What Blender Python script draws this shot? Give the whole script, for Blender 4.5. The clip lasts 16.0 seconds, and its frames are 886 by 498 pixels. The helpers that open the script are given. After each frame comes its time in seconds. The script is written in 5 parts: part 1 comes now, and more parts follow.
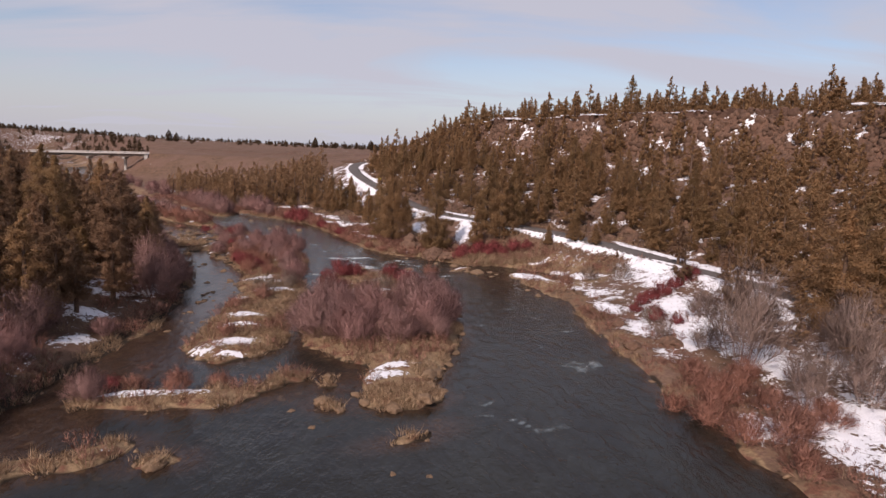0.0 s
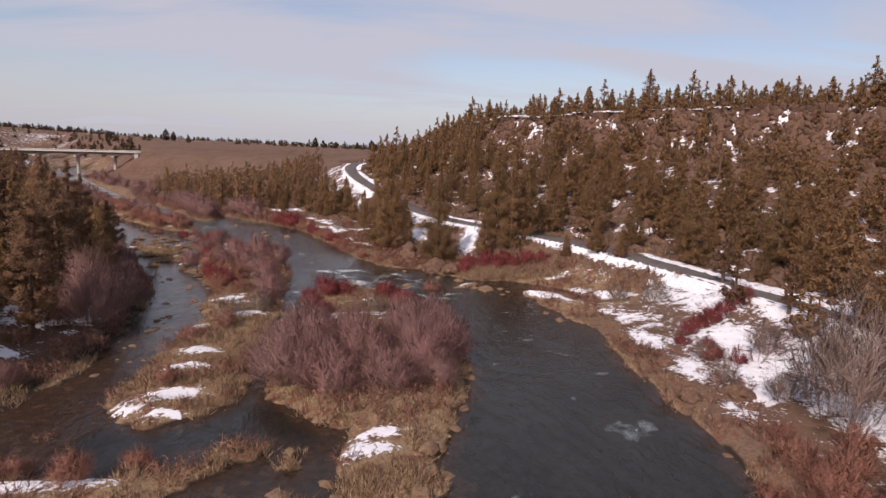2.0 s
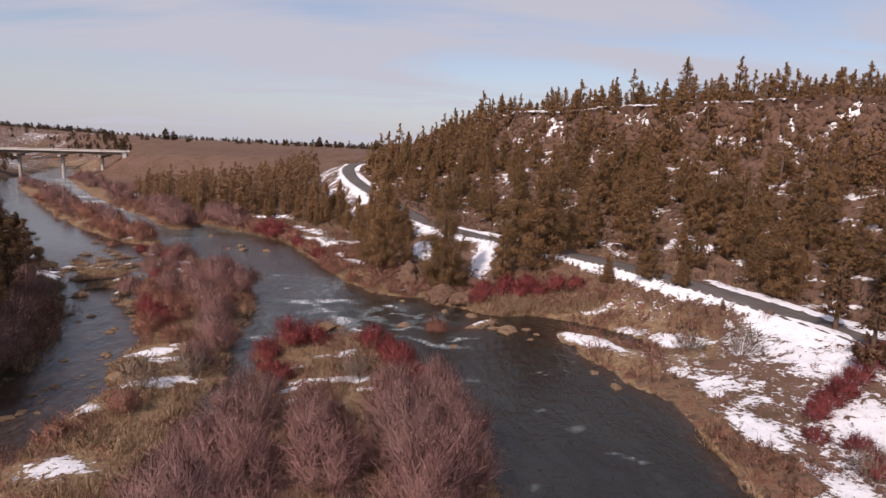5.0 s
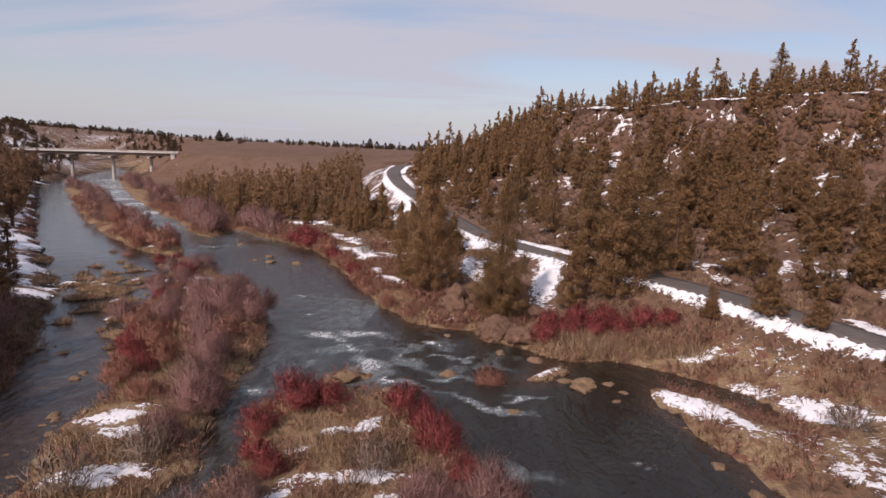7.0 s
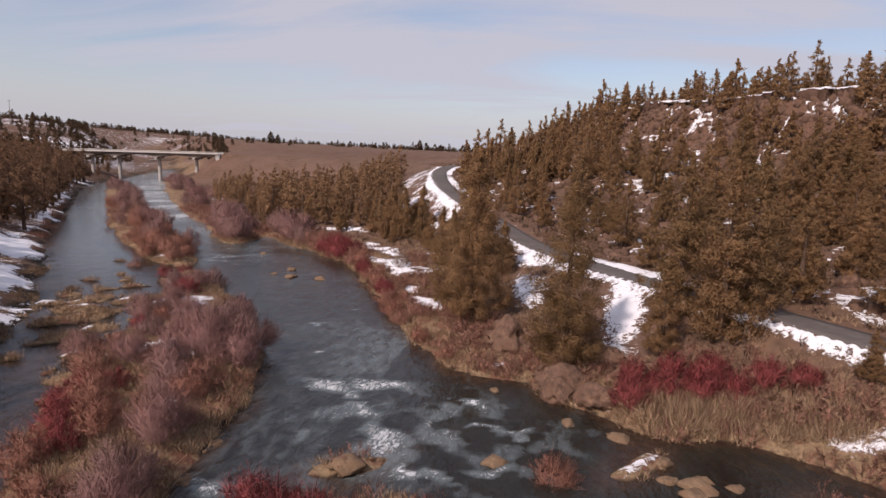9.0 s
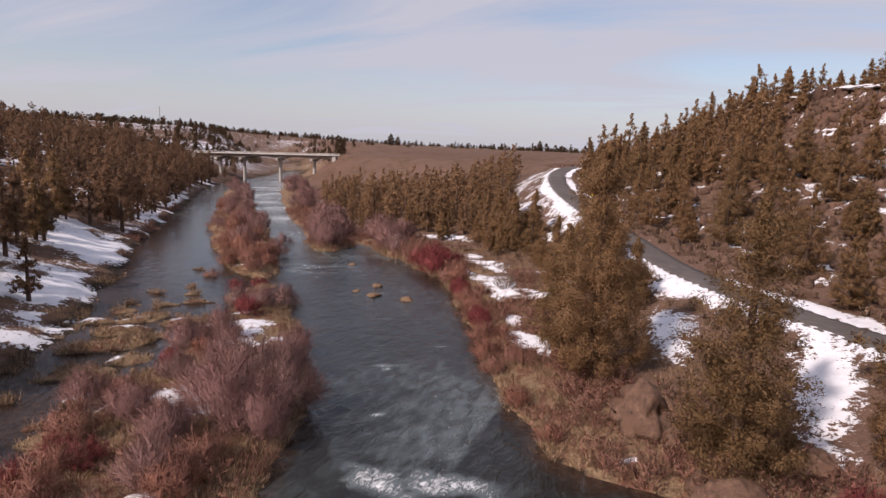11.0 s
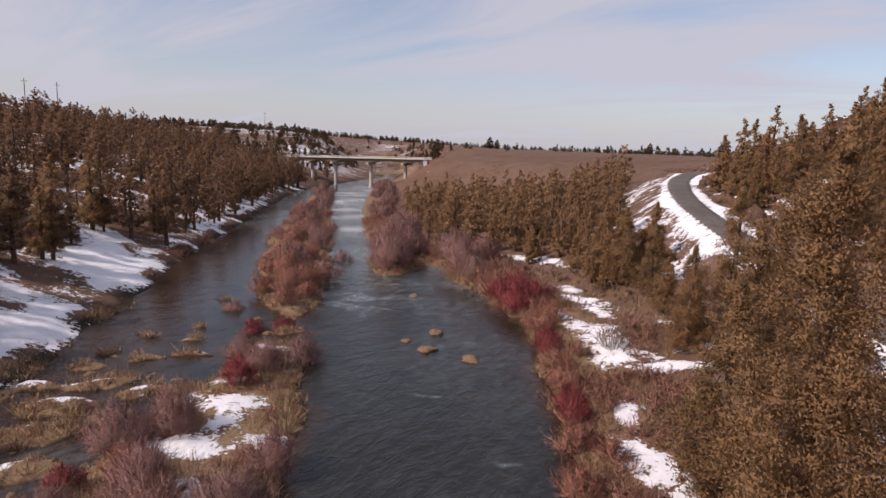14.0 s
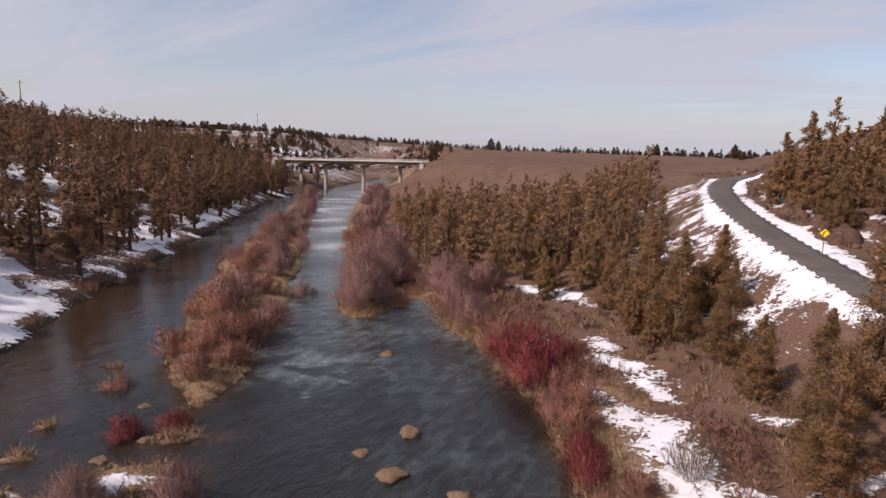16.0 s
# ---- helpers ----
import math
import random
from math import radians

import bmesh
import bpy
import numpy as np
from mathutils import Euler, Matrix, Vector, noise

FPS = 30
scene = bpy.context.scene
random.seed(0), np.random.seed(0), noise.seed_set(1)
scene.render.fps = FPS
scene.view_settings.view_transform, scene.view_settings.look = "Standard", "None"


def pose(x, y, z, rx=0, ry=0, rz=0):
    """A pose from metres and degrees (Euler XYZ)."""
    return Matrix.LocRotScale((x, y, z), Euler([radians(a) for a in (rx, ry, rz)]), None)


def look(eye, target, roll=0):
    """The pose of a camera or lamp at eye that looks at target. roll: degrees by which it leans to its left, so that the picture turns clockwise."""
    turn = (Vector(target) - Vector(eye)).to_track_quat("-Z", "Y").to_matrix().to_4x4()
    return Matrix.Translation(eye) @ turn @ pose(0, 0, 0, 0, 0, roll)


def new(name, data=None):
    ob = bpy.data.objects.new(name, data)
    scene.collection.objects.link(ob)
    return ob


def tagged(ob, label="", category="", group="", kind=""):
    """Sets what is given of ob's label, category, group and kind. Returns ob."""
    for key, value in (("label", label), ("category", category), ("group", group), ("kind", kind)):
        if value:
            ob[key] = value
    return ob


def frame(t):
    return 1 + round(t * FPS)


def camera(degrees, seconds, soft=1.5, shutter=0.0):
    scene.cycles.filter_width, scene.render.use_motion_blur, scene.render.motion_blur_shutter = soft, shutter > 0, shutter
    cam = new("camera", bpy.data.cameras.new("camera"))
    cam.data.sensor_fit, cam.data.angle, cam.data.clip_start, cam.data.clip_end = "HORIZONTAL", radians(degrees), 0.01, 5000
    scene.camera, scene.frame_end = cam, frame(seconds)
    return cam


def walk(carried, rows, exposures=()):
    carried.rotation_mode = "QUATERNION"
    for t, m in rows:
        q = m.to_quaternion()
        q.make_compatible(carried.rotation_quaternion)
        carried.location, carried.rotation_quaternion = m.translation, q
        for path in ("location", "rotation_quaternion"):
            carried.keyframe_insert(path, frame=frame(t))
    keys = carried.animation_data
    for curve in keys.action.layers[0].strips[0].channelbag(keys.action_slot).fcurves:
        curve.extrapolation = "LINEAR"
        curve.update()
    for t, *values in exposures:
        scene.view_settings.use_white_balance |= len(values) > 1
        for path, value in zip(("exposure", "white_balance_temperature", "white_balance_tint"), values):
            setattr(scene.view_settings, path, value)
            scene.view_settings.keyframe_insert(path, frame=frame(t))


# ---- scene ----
cam = camera(73.0, 16.0, 1.4, 0.2)
PATH = [
    (0, (-0.382, -0.383, 16.282), (-0.383, 1.594, 15.981), 2.4),
    (0.5, (-0.531, 2.618, 16.09), (-0.532, 4.596, 15.792), 2.5),
    (1, (-0.481, 5.665, 16.077), (-0.485, 7.642, 15.777), 2.6),
    (1.5, (-0.516, 8.542, 16.018), (-0.522, 10.52, 15.72), 2.5),
    (2, (-0.642, 11.418, 16.024), (-0.649, 13.396, 15.725), 2.6),
    (2.5, (-0.711, 14.211, 16.062), (-0.722, 16.188, 15.763), 2.6),
    (3, (-0.754, 16.979, 16.133), (-0.766, 18.956, 15.832), 2.6),
    (5.5, (-1.096, 32.723, 15.943), (-1.145, 34.7, 15.644), 2.7),
    (6, (-1.352, 35.985, 15.957), (-1.516, 37.955, 15.653), 2.5),
    (6.5, (-1.471, 39.634, 15.84), (-1.645, 41.603, 15.538), 2.5),
    (7, (-1.764, 42.661, 15.819), (-1.961, 44.628, 15.518), 2.7),
    (7.5, (-1.951, 45.834, 15.861), (-2.182, 47.797, 15.558), 2.6),
    (8, (-2.283, 49.159, 15.723), (-2.525, 51.121, 15.422), 2.7),
    (10.5, (-4.412, 66.274, 14.895), (-5.07, 68.137, 14.587), 2.6),
    (11, (-5.014, 69.337, 14.942), (-5.751, 71.169, 14.63), 2.6),
    (11.5, (-5.686, 72.365, 14.913), (-6.502, 74.164, 14.6), 2.6),
    (12, (-6.369, 75.306, 14.891), (-7.264, 77.066, 14.576), 2.5),
    (12.5, (-7.202, 78.151, 14.905), (-8.17, 79.872, 14.59), 2.4),
    (13, (-8.377, 81.252, 14.884), (-9.388, 82.949, 14.569), 2.4),
    (13.5, (-9.323, 83.538, 14.874), (-10.35, 85.225, 14.56), 2.5),
    (14, (-10.526, 86.353, 14.893), (-11.56, 88.036, 14.579), 2.4),
    (14.5, (-12.37, 90.198, 14.95), (-13.406, 91.88, 14.637), 2.4),
    (15, (-15.135, 95.386, 14.994), (-16.172, 97.068, 14.682), 2.4),
    (15.5, (-16.625, 98.623, 14.943), (-17.666, 100.303, 14.634), 2.3),
    (16, (-18.744, 102.035, 15.125), (-19.783, 103.716, 14.816), 2.2),
]
walk(cam, [(t, look(eye, target, roll)) for t, eye, target, roll in PATH], [(0, 0.33, 6850, 22), (8, 0.32, 6850, 22), (11, 0.37, 6850, 22), (16, 0.35, 6850, 22)])

# ---- light ----
SUN_AZ, SUN_EL = 207.0, 41.0      # compass bearing of the sun (north is +y), height above the horizon
world = bpy.data.worlds.new("sky")
scene.world = world
world.use_nodes = True
wn, wl = world.node_tree.nodes, world.node_tree.links
wn.clear()
w_out = wn.new("ShaderNodeOutputWorld")
w_bg = wn.new("ShaderNodeBackground")
w_sky = wn.new("ShaderNodeTexSky")
w_sky.sky_type, w_sky.sun_disc = "NISHITA", False
w_sky.sun_elevation, w_sky.sun_rotation = radians(SUN_EL), radians(SUN_AZ)
w_sky.air_density, w_sky.dust_density, w_sky.ozone_density = 1.0, 1.6, 1.0
w_co = wn.new("ShaderNodeTexCoord")
# thin high cloud: a flat layer seen in perspective, so the direction is divided by its height
w_sep = wn.new("ShaderNodeSeparateXYZ")
w_add = wn.new("ShaderNodeMath"); w_add.operation = "ADD"; w_add.inputs[1].default_value = 0.16
w_max = wn.new("ShaderNodeMath"); w_max.operation = "MAXIMUM"; w_max.inputs[1].default_value = 0.05
w_div = wn.new("ShaderNodeVectorMath"); w_div.operation = "DIVIDE"
w_cmb = wn.new("ShaderNodeCombineXYZ")
w_map = wn.new("ShaderNodeMapping")
w_map.inputs["Rotation"].default_value = (0, 0, radians(28))
w_map.inputs["Scale"].default_value = (0.55, 1.3, 0.0)
w_map.inputs["Location"].default_value = (0.35, 0.6, 0.0)
w_n1 = wn.new("ShaderNodeTexNoise")
w_n1.inputs["Scale"].default_value, w_n1.inputs["Detail"].default_value = 0.9, 7.0
w_n1.inputs["Roughness"].default_value, w_n1.inputs["Distortion"].default_value = 0.55, 0.6
w_rmp = wn.new("ShaderNodeMapRange")
w_rmp.inputs["From Min"].default_value, w_rmp.inputs["From Max"].default_value = 0.38, 0.58
w_rmp.inputs["To Min"].default_value, w_rmp.inputs["To Max"].default_value = 0.0, 0.93
w_mix = wn.new("ShaderNodeMix"); w_mix.data_type = "RGBA"
w_cl = wn.new("ShaderNodeRGB"); w_cl.outputs[0].default_value = (3.88, 4.22, 4.84, 1)
wl.new(w_co.outputs["Generated"], w_sep.inputs[0])
wl.new(w_sep.outputs["Z"], w_add.inputs[0]); wl.new(w_add.outputs[0], w_max.inputs[0])
for k in "XYZ":
    wl.new(w_max.outputs[0], w_cmb.inputs[k])
wl.new(w_co.outputs["Generated"], w_div.inputs[0]); wl.new(w_cmb.outputs[0], w_div.inputs[1])
wl.new(w_div.outputs[0], w_map.inputs["Vector"]); wl.new(w_map.outputs[0], w_n1.inputs["Vector"])
w_hz = wn.new("ShaderNodeMapRange")
w_hz.inputs["From Min"].default_value, w_hz.inputs["From Max"].default_value = 0.0, 0.16
w_hz.inputs["To Min"].default_value, w_hz.inputs["To Max"].default_value = 0.9, 0.0
w_cov = wn.new("ShaderNodeMath"); w_cov.operation = "MAXIMUM"
wl.new(w_sep.outputs["Z"], w_hz.inputs["Value"]); wl.new(w_hz.outputs["Result"], w_cov.inputs[0])
wl.new(w_n1.outputs["Fac"], w_rmp.inputs["Value"]); wl.new(w_rmp.outputs["Result"], w_cov.inputs[1])
wl.new(w_cov.outputs[0], w_mix.inputs["Factor"])
wl.new(w_sky.outputs[0], w_mix.inputs["A"]); wl.new(w_cl.outputs[0], w_mix.inputs["B"])
wl.new(w_mix.outputs["Result"], w_bg.inputs["Color"]); wl.new(w_bg.outputs[0], w_out.inputs[0])
w_bg.inputs["Strength"].default_value = 0.105

sun_data = bpy.data.lights.new("sun", "SUN")
sun_data.energy, sun_data.angle, sun_data.color = 2.9, radians(3.0), (1.0, 0.93, 0.86)
sun = new("sun", sun_data)
sa, se = radians(SUN_AZ), radians(SUN_EL)
sun_from = Vector((math.sin(sa) * math.cos(se), math.cos(sa) * math.cos(se), math.sin(se)))
sun.matrix_world = look(sun_from * 300, (0, 0, 0))


# ---- materials ----
class Mat:
    """A node material under construction: short calls for the nodes that recur."""
    def __init__(self, name, rough=0.8, spec=0.3):
        self.m = bpy.data.materials.new(name)
        self.m.use_nodes = True
        self.n, self.l = self.m.node_tree.nodes, self.m.node_tree.links
        self.b = self.n["Principled BSDF"]
        self.b.inputs["Roughness"].default_value = rough
        self.b.inputs["Specular IOR Level"].default_value = spec
        self.co = self.n.new("ShaderNodeTexCoord").outputs["Object"]

    def noise(self, scale, detail=4.0, rough=0.6, vec=None, dist=0.0):
        x = self.n.new("ShaderNodeTexNoise")
        x.inputs["Scale"].default_value, x.inputs["Detail"].default_value = scale, detail
        x.inputs["Roughness"].default_value, x.inputs["Distortion"].default_value = rough, dist
        self.l.new(vec or self.co, x.inputs["Vector"])
        return x.outputs["Fac"]

    def stretch(self, sx, sy, sz, rz=0.0):
        x = self.n.new("ShaderNodeMapping")
        x.inputs["Scale"].default_value, x.inputs["Rotation"].default_value = (sx, sy, sz), (0, 0, radians(rz))
        self.l.new(self.co, x.inputs["Vector"])
        return x.outputs[0]

    def ramp(self, fac, a, b, c0=0.35, c1=0.65):
        x = self.n.new("ShaderNodeValToRGB")
        e = x.color_ramp.elements
        e[0].position, e[0].color, e[1].position, e[1].color = c0, (*a, 1), c1, (*b, 1)
        self.l.new(fac, x.inputs[0])
        return x.outputs[0]

    def mix(self, fac, a, b, how="MIX"):
        x = self.n.new("ShaderNodeMix")
        x.data_type, x.blend_type = "RGBA", how
        for key, v in (("Factor", fac), ("A", a), ("B", b)):
            if isinstance(v, (int, float)):
                x.inputs[key].default_value = v
            elif isinstance(v, tuple):
                x.inputs[key].default_value = (*v, 1)
            else:
                self.l.new(v, x.inputs[key])
        return x.outputs["Result"]

    def math(self, how, a, b=0.0, clamp=False):
        x = self.n.new("ShaderNodeMath")
        x.operation, x.use_clamp = how, clamp
        for i, v in enumerate((a, b)):
            if isinstance(v, (int, float)):
                x.inputs[i].default_value = v
            else:
                self.l.new(v, x.inputs[i])
        return x.outputs[0]

    def step(self, v, lo, hi):
        x = self.n.new("ShaderNodeMapRange")
        x.interpolation_type = "SMOOTHSTEP"
        x.inputs["From Min"].default_value, x.inputs["From Max"].default_value = lo, hi
        self.l.new(v, x.inputs["Value"])
        return x.outputs["Result"]

    def attr(self, name):
        x = self.n.new("ShaderNodeAttribute")
        x.attribute_name = name
        return x.outputs["Fac"]

    def island(self):
        return self.n.new("ShaderNodeNewGeometry").outputs["Random Per Island"]

    def each(self):
        return self.n.new("ShaderNodeObjectInfo").outputs["Random"]

    def bump(self, h, strength=0.5, distance=0.1):
        x = self.n.new("ShaderNodeBump")
        x.inputs["Strength"].default_value, x.inputs["Distance"].default_value = strength, distance
        self.l.new(h, x.inputs["Height"])
        self.l.new(x.outputs[0], self.b.inputs["Normal"])

    def color(self, c):
        if isinstance(c, tuple):
            self.b.inputs["Base Color"].default_value = (*c, 1)
        else:
            self.l.new(c, self.b.inputs["Base Color"])
        return self.m

    def rough(self, r):
        self.l.new(r, self.b.inputs["Roughness"])


def ground_material():
    g = Mat("ground", 0.9, 0.15)
    big, mid, fine = g.noise(0.09, 4), g.noise(0.8, 5, 0.65), g.noise(5.0, 5, 0.7)
    duff = g.ramp(mid, (0.075, 0.045, 0.03), (0.19, 0.115, 0.075), 0.3, 0.7)
    sage = g.ramp(fine, (0.095, 0.055, 0.04), (0.225, 0.135, 0.098), 0.3, 0.7)
    soil = g.mix(g.step(big, 0.42, 0.6), duff, sage)
    straw = g.ramp(fine, (0.12, 0.074, 0.045), (0.36, 0.25, 0.145), 0.25, 0.72)
    straw = g.mix(g.step(mid, 0.46, 0.62), straw, g.ramp(fine, (0.09, 0.045, 0.03), (0.22, 0.10, 0.065), 0.3, 0.7))
    soil = g.mix(g.step(g.math("ADD", g.attr("straw"), g.math("MULTIPLY", g.math("SUBTRACT", mid, 0.5), 0.9)), 0.35, 0.6), soil, straw)
    lava = g.ramp(fine, (0.06, 0.032, 0.022), (0.22, 0.125, 0.085), 0.3, 0.7)
    soil = g.mix(g.step(g.math("ADD", g.attr("rock"), g.math("MULTIPLY", g.math("SUBTRACT", mid, 0.5), 1.2)), 0.45, 0.6), soil, lava)
    wet = g.step(g.attr("wet"), 0.3, 0.8)
    soil = g.mix(wet, soil, (0.035, 0.024, 0.016))
    ragged = g.math("ADD", g.math("MULTIPLY", g.math("SUBTRACT", g.noise(0.5, 6, 0.7, None, 0.8), 0.5), 1.9), g.math("ADD", g.math("MULTIPLY", g.math("SUBTRACT", g.noise(1.9, 5, 0.7, None, 1.0), 0.5), 1.9), g.math("MULTIPLY", g.math("SUBTRACT", fine, 0.5), 1.0)))
    snow = g.step(g.math("ADD", g.attr("snow"), ragged), 0.55, 0.66)
    white = g.ramp(mid, (0.74, 0.73, 0.76), (0.86, 0.85, 0.87), 0.3, 0.6)
    g.color(g.mix(snow, soil, white))
    g.bump(g.math("ADD", g.math("MULTIPLY", fine, 0.6), g.math("ADD", g.math("MULTIPLY", mid, 1.0), g.math("MULTIPLY", snow, 0.6))), 0.7, 0.25)
    return g.m


def water_material():
    """Clear cold river: dark bed showing through, riffles that catch the sky, white water where it breaks; some sky
    sheen is in the body colour.
    """
    w = Mat("river water", 0.08, 0.5)
    w.b.inputs["IOR"].default_value = 1.35
    flow = w.stretch(1.0, 0.45, 1.0, 32)
    n1, n2, n3 = w.noise(0.3, 3, 0.5, flow), w.noise(1.3, 4, 0.62, flow, 0.5), w.noise(5.0, 3, 0.6, flow)
    deep = w.ramp(n1, (0.011, 0.009, 0.0065), (0.02, 0.0195, 0.0155), 0.3, 0.7)
    bed = w.ramp(w.noise(2.2, 5, 0.7), (0.016, 0.0095, 0.007), (0.06, 0.035, 0.022), 0.3, 0.7)
    body = w.mix(w.step(w.attr("shallow"), 0.15, 0.95), deep, bed)
    # stony bed in the thin water of the side channel
    cells = w.n.new("ShaderNodeTexVoronoi")
    cells.inputs["Scale"].default_value = 1.1
    w.l.new(w.co, cells.inputs["Vector"])
    pebble = w.math("MULTIPLY", w.step(cells.outputs["Distance"], 0.34, 0.2), w.step(w.noise(0.35, 2), 0.5, 0.62))
    body = w.mix(w.math("MULTIPLY", pebble, w.math("MULTIPLY", w.attr("shallow"), 0.55)), body, (0.10, 0.06, 0.032))
    torn = w.math("MULTIPLY", w.math("SUBTRACT", w.noise(2.3, 9, 0.8, flow, 2.2), 0.5), 3.6)
    f = w.math("ADD", w.attr("foam"), torn)
    foam = w.step(f, 0.5, 1.0)
    # pale body colour: aerated water in rapids, painted sky sheen on other reaches
    milk_sheen = w.step(w.math("ADD", w.attr("foam"), w.math("MULTIPLY", w.math("SUBTRACT", n2, 0.5), 1.0)), 0.02, 0.62)
    body = w.mix(w.math("MULTIPLY", milk_sheen, w.math("MULTIPLY", w.step(w.attr("foam"), 0.04, 0.3), 0.55)), body, (0.20, 0.245, 0.255))
    w.color(w.mix(w.math("MULTIPLY", foam, w.step(w.attr("foam"), 0.14, 0.42)), body, (0.78, 0.80, 0.80)))
    w.rough(w.math("ADD", w.math("MULTIPLY", foam, 0.6), w.math("ADD", 0.04, w.math("MULTIPLY", n1, 0.08))))
    lively = w.math("SUBTRACT", 1.0, w.math("MULTIPLY", w.attr("calm"), 0.72))
    w.bump(w.math("MULTIPLY", lively, w.math("ADD", w.math("MULTIPLY", n2, 1.1), w.math("ADD", w.math("MULTIPLY", n3, 0.28), w.math("MULTIPLY", foam, 0.3)))), 0.75, 0.2)
    return w.m


def leaf_material(name, dark, mid, light):
    """Needle foliage: clumps lighter at the tips, whole trees that differ in tone, fine variation from spray to spray."""
    g = Mat(name, 0.8, 0.12)
    c = g.ramp(g.noise(1.5, 3, 0.6), dark, light, 0.32, 0.68)
    c = g.mix(g.math("MULTIPLY", g.island(), 0.45), c, mid)
    tone = g.math("ADD", g.math("MULTIPLY", g.each(), 0.7), g.math("MULTIPLY", g.noise(0.16, 2), 0.6))
    green = tuple(v * k for v, k in zip(dark, (0.8, 0.92, 0.85)))
    c = g.mix(g.math("MULTIPLY", g.step(tone, 0.45, 0.95), 0.35), c, green)
    c = g.mix(g.math("MULTIPLY", g.step(tone, 0.4, 0.1), 0.4), c, tuple(v * k for v, k in zip(light, (1.1, 0.95, 0.8))))
    g.color(c)
    thin = g.n.new("ShaderNodeBsdfTranslucent")
    both = g.n.new("ShaderNodeMixShader")
    both.inputs[0].default_value = 0.5
    g.l.new(c, thin.inputs["Color"])
    g.l.new(g.b.outputs[0], both.inputs[1])
    g.l.new(thin.outputs[0], both.inputs[2])
    g.l.new(both.outputs[0], g.n["Material Output"].inputs["Surface"])
    return g.m


def twig_material(name, a, b, c):
    g = Mat(name, 0.7, 0.25)
    col = g.ramp(g.island(), a, b, 0.1, 0.9)
    col = g.mix(g.step(g.each(), 0.1, 0.9), col, g.mix(0.5, col, c))
    return g.color(col)


def rock_material(name, a, b, c):
    g = Mat(name, 0.85, 0.25)
    n = g.noise(3.0, 6, 0.7)
    col = g.ramp(n, a, b, 0.3, 0.7)
    col = g.mix(g.step(g.noise(1.1, 3), 0.48, 0.62), col, c)
    col = g.mix(g.math("MULTIPLY", g.island(), 0.55), col, a)
    g.color(col)
    g.bump(g.math("ADD", n, g.math("MULTIPLY", g.noise(14, 4), 0.4)), 0.7, 0.12)
    return g.m


def plain_material(name, col, rough=0.7, vary=0.25, scale=3.0, metal=0.0):
    g = Mat(name, rough, 0.3)
    g.b.inputs["Metallic"].default_value = metal
    dark = tuple(v * (1 - vary) for v in col)
    g.color(g.mix(g.step(g.noise(scale * 0.2, 4), 0.4, 0.65), g.ramp(g.noise(scale, 5), dark, col, 0.3, 0.65), dark))
    g.bump(g.noise(scale * 6, 4), 0.3, 0.02)
    return g.m


M_GROUND, M_WATER = ground_material(), water_material()
M_JUNIPER = leaf_material("juniper foliage", (0.255, 0.152, 0.078), (0.365, 0.22, 0.115), (0.46, 0.28, 0.15))
M_BENCH = leaf_material("bench pine foliage", (0.26, 0.156, 0.087), (0.385, 0.234, 0.133), (0.485, 0.299, 0.172))
# darker than the bench pine: shade of the left wood mixed into the colour
M_PINE_SHADED = leaf_material("pine foliage", (0.165, 0.096, 0.06), (0.265, 0.156, 0.097), (0.355, 0.212, 0.131))
# the pine again in a darker colour, for the distant trees
M_DARKPINE = leaf_material("dark pine foliage", (0.07, 0.046, 0.028), (0.125, 0.08, 0.048), (0.17, 0.11, 0.066))
M_BARK = plain_material("bark", (0.16, 0.10, 0.07), 0.9, 0.5, 6)
M_WILLOW = twig_material("willow twigs", (0.165, 0.09, 0.08), (0.34, 0.2, 0.175), (0.30, 0.145, 0.13))
M_RUSSET = twig_material("russet willow twigs", (0.18, 0.08, 0.06), (0.39, 0.195, 0.14), (0.33, 0.135, 0.09))
M_GREY = twig_material("grey willow twigs", (0.15, 0.098, 0.078), (0.33, 0.235, 0.195), (0.25, 0.165, 0.135))
M_OSIER = twig_material("red osier twigs", (0.14, 0.028, 0.03), (0.33, 0.07, 0.07), (0.24, 0.06, 0.055))
M_STEM = plain_material("willow stems", (0.30, 0.22, 0.17), 0.85, 0.4, 8)
M_GRASS = twig_material("dry grass", (0.23, 0.14, 0.083), (0.47, 0.325, 0.205), (0.35, 0.205, 0.122))
M_SAGE = twig_material("sagebrush", (0.10, 0.062, 0.042), (0.25, 0.165, 0.11), (0.18, 0.10, 0.065))
M_LAVA = rock_material("lava rock", (0.045, 0.025, 0.018), (0.25, 0.145, 0.096), (0.15, 0.085, 0.056))
M_BASALT = rock_material("basalt", (0.05, 0.028, 0.021), (0.2, 0.115, 0.08), (0.12, 0.066, 0.045))
M_STONE = rock_material("river stone", (0.12, 0.076, 0.047), (0.35, 0.23, 0.14), (0.22, 0.135, 0.08))
M_SNOW = plain_material("snow", (0.84, 0.83, 0.86), 0.7, 0.08, 2.0)
M_ROAD = plain_material("worn asphalt", (0.135, 0.115, 0.105), 0.9, 0.3, 1.5)
M_CONCRETE = plain_material("concrete", (0.50, 0.46, 0.42), 0.85, 0.25, 1.2)
M_GIRDER = plain_material("weathered girder concrete", (0.27, 0.21, 0.17), 0.85, 0.3, 1.2)
M_PALE = plain_material("pale barrier concrete", (0.64, 0.60, 0.56), 0.8, 0.12, 1.2)
M_STEEL = plain_material("weathered steel", (0.13, 0.10, 0.085), 0.7, 0.3, 2.0)
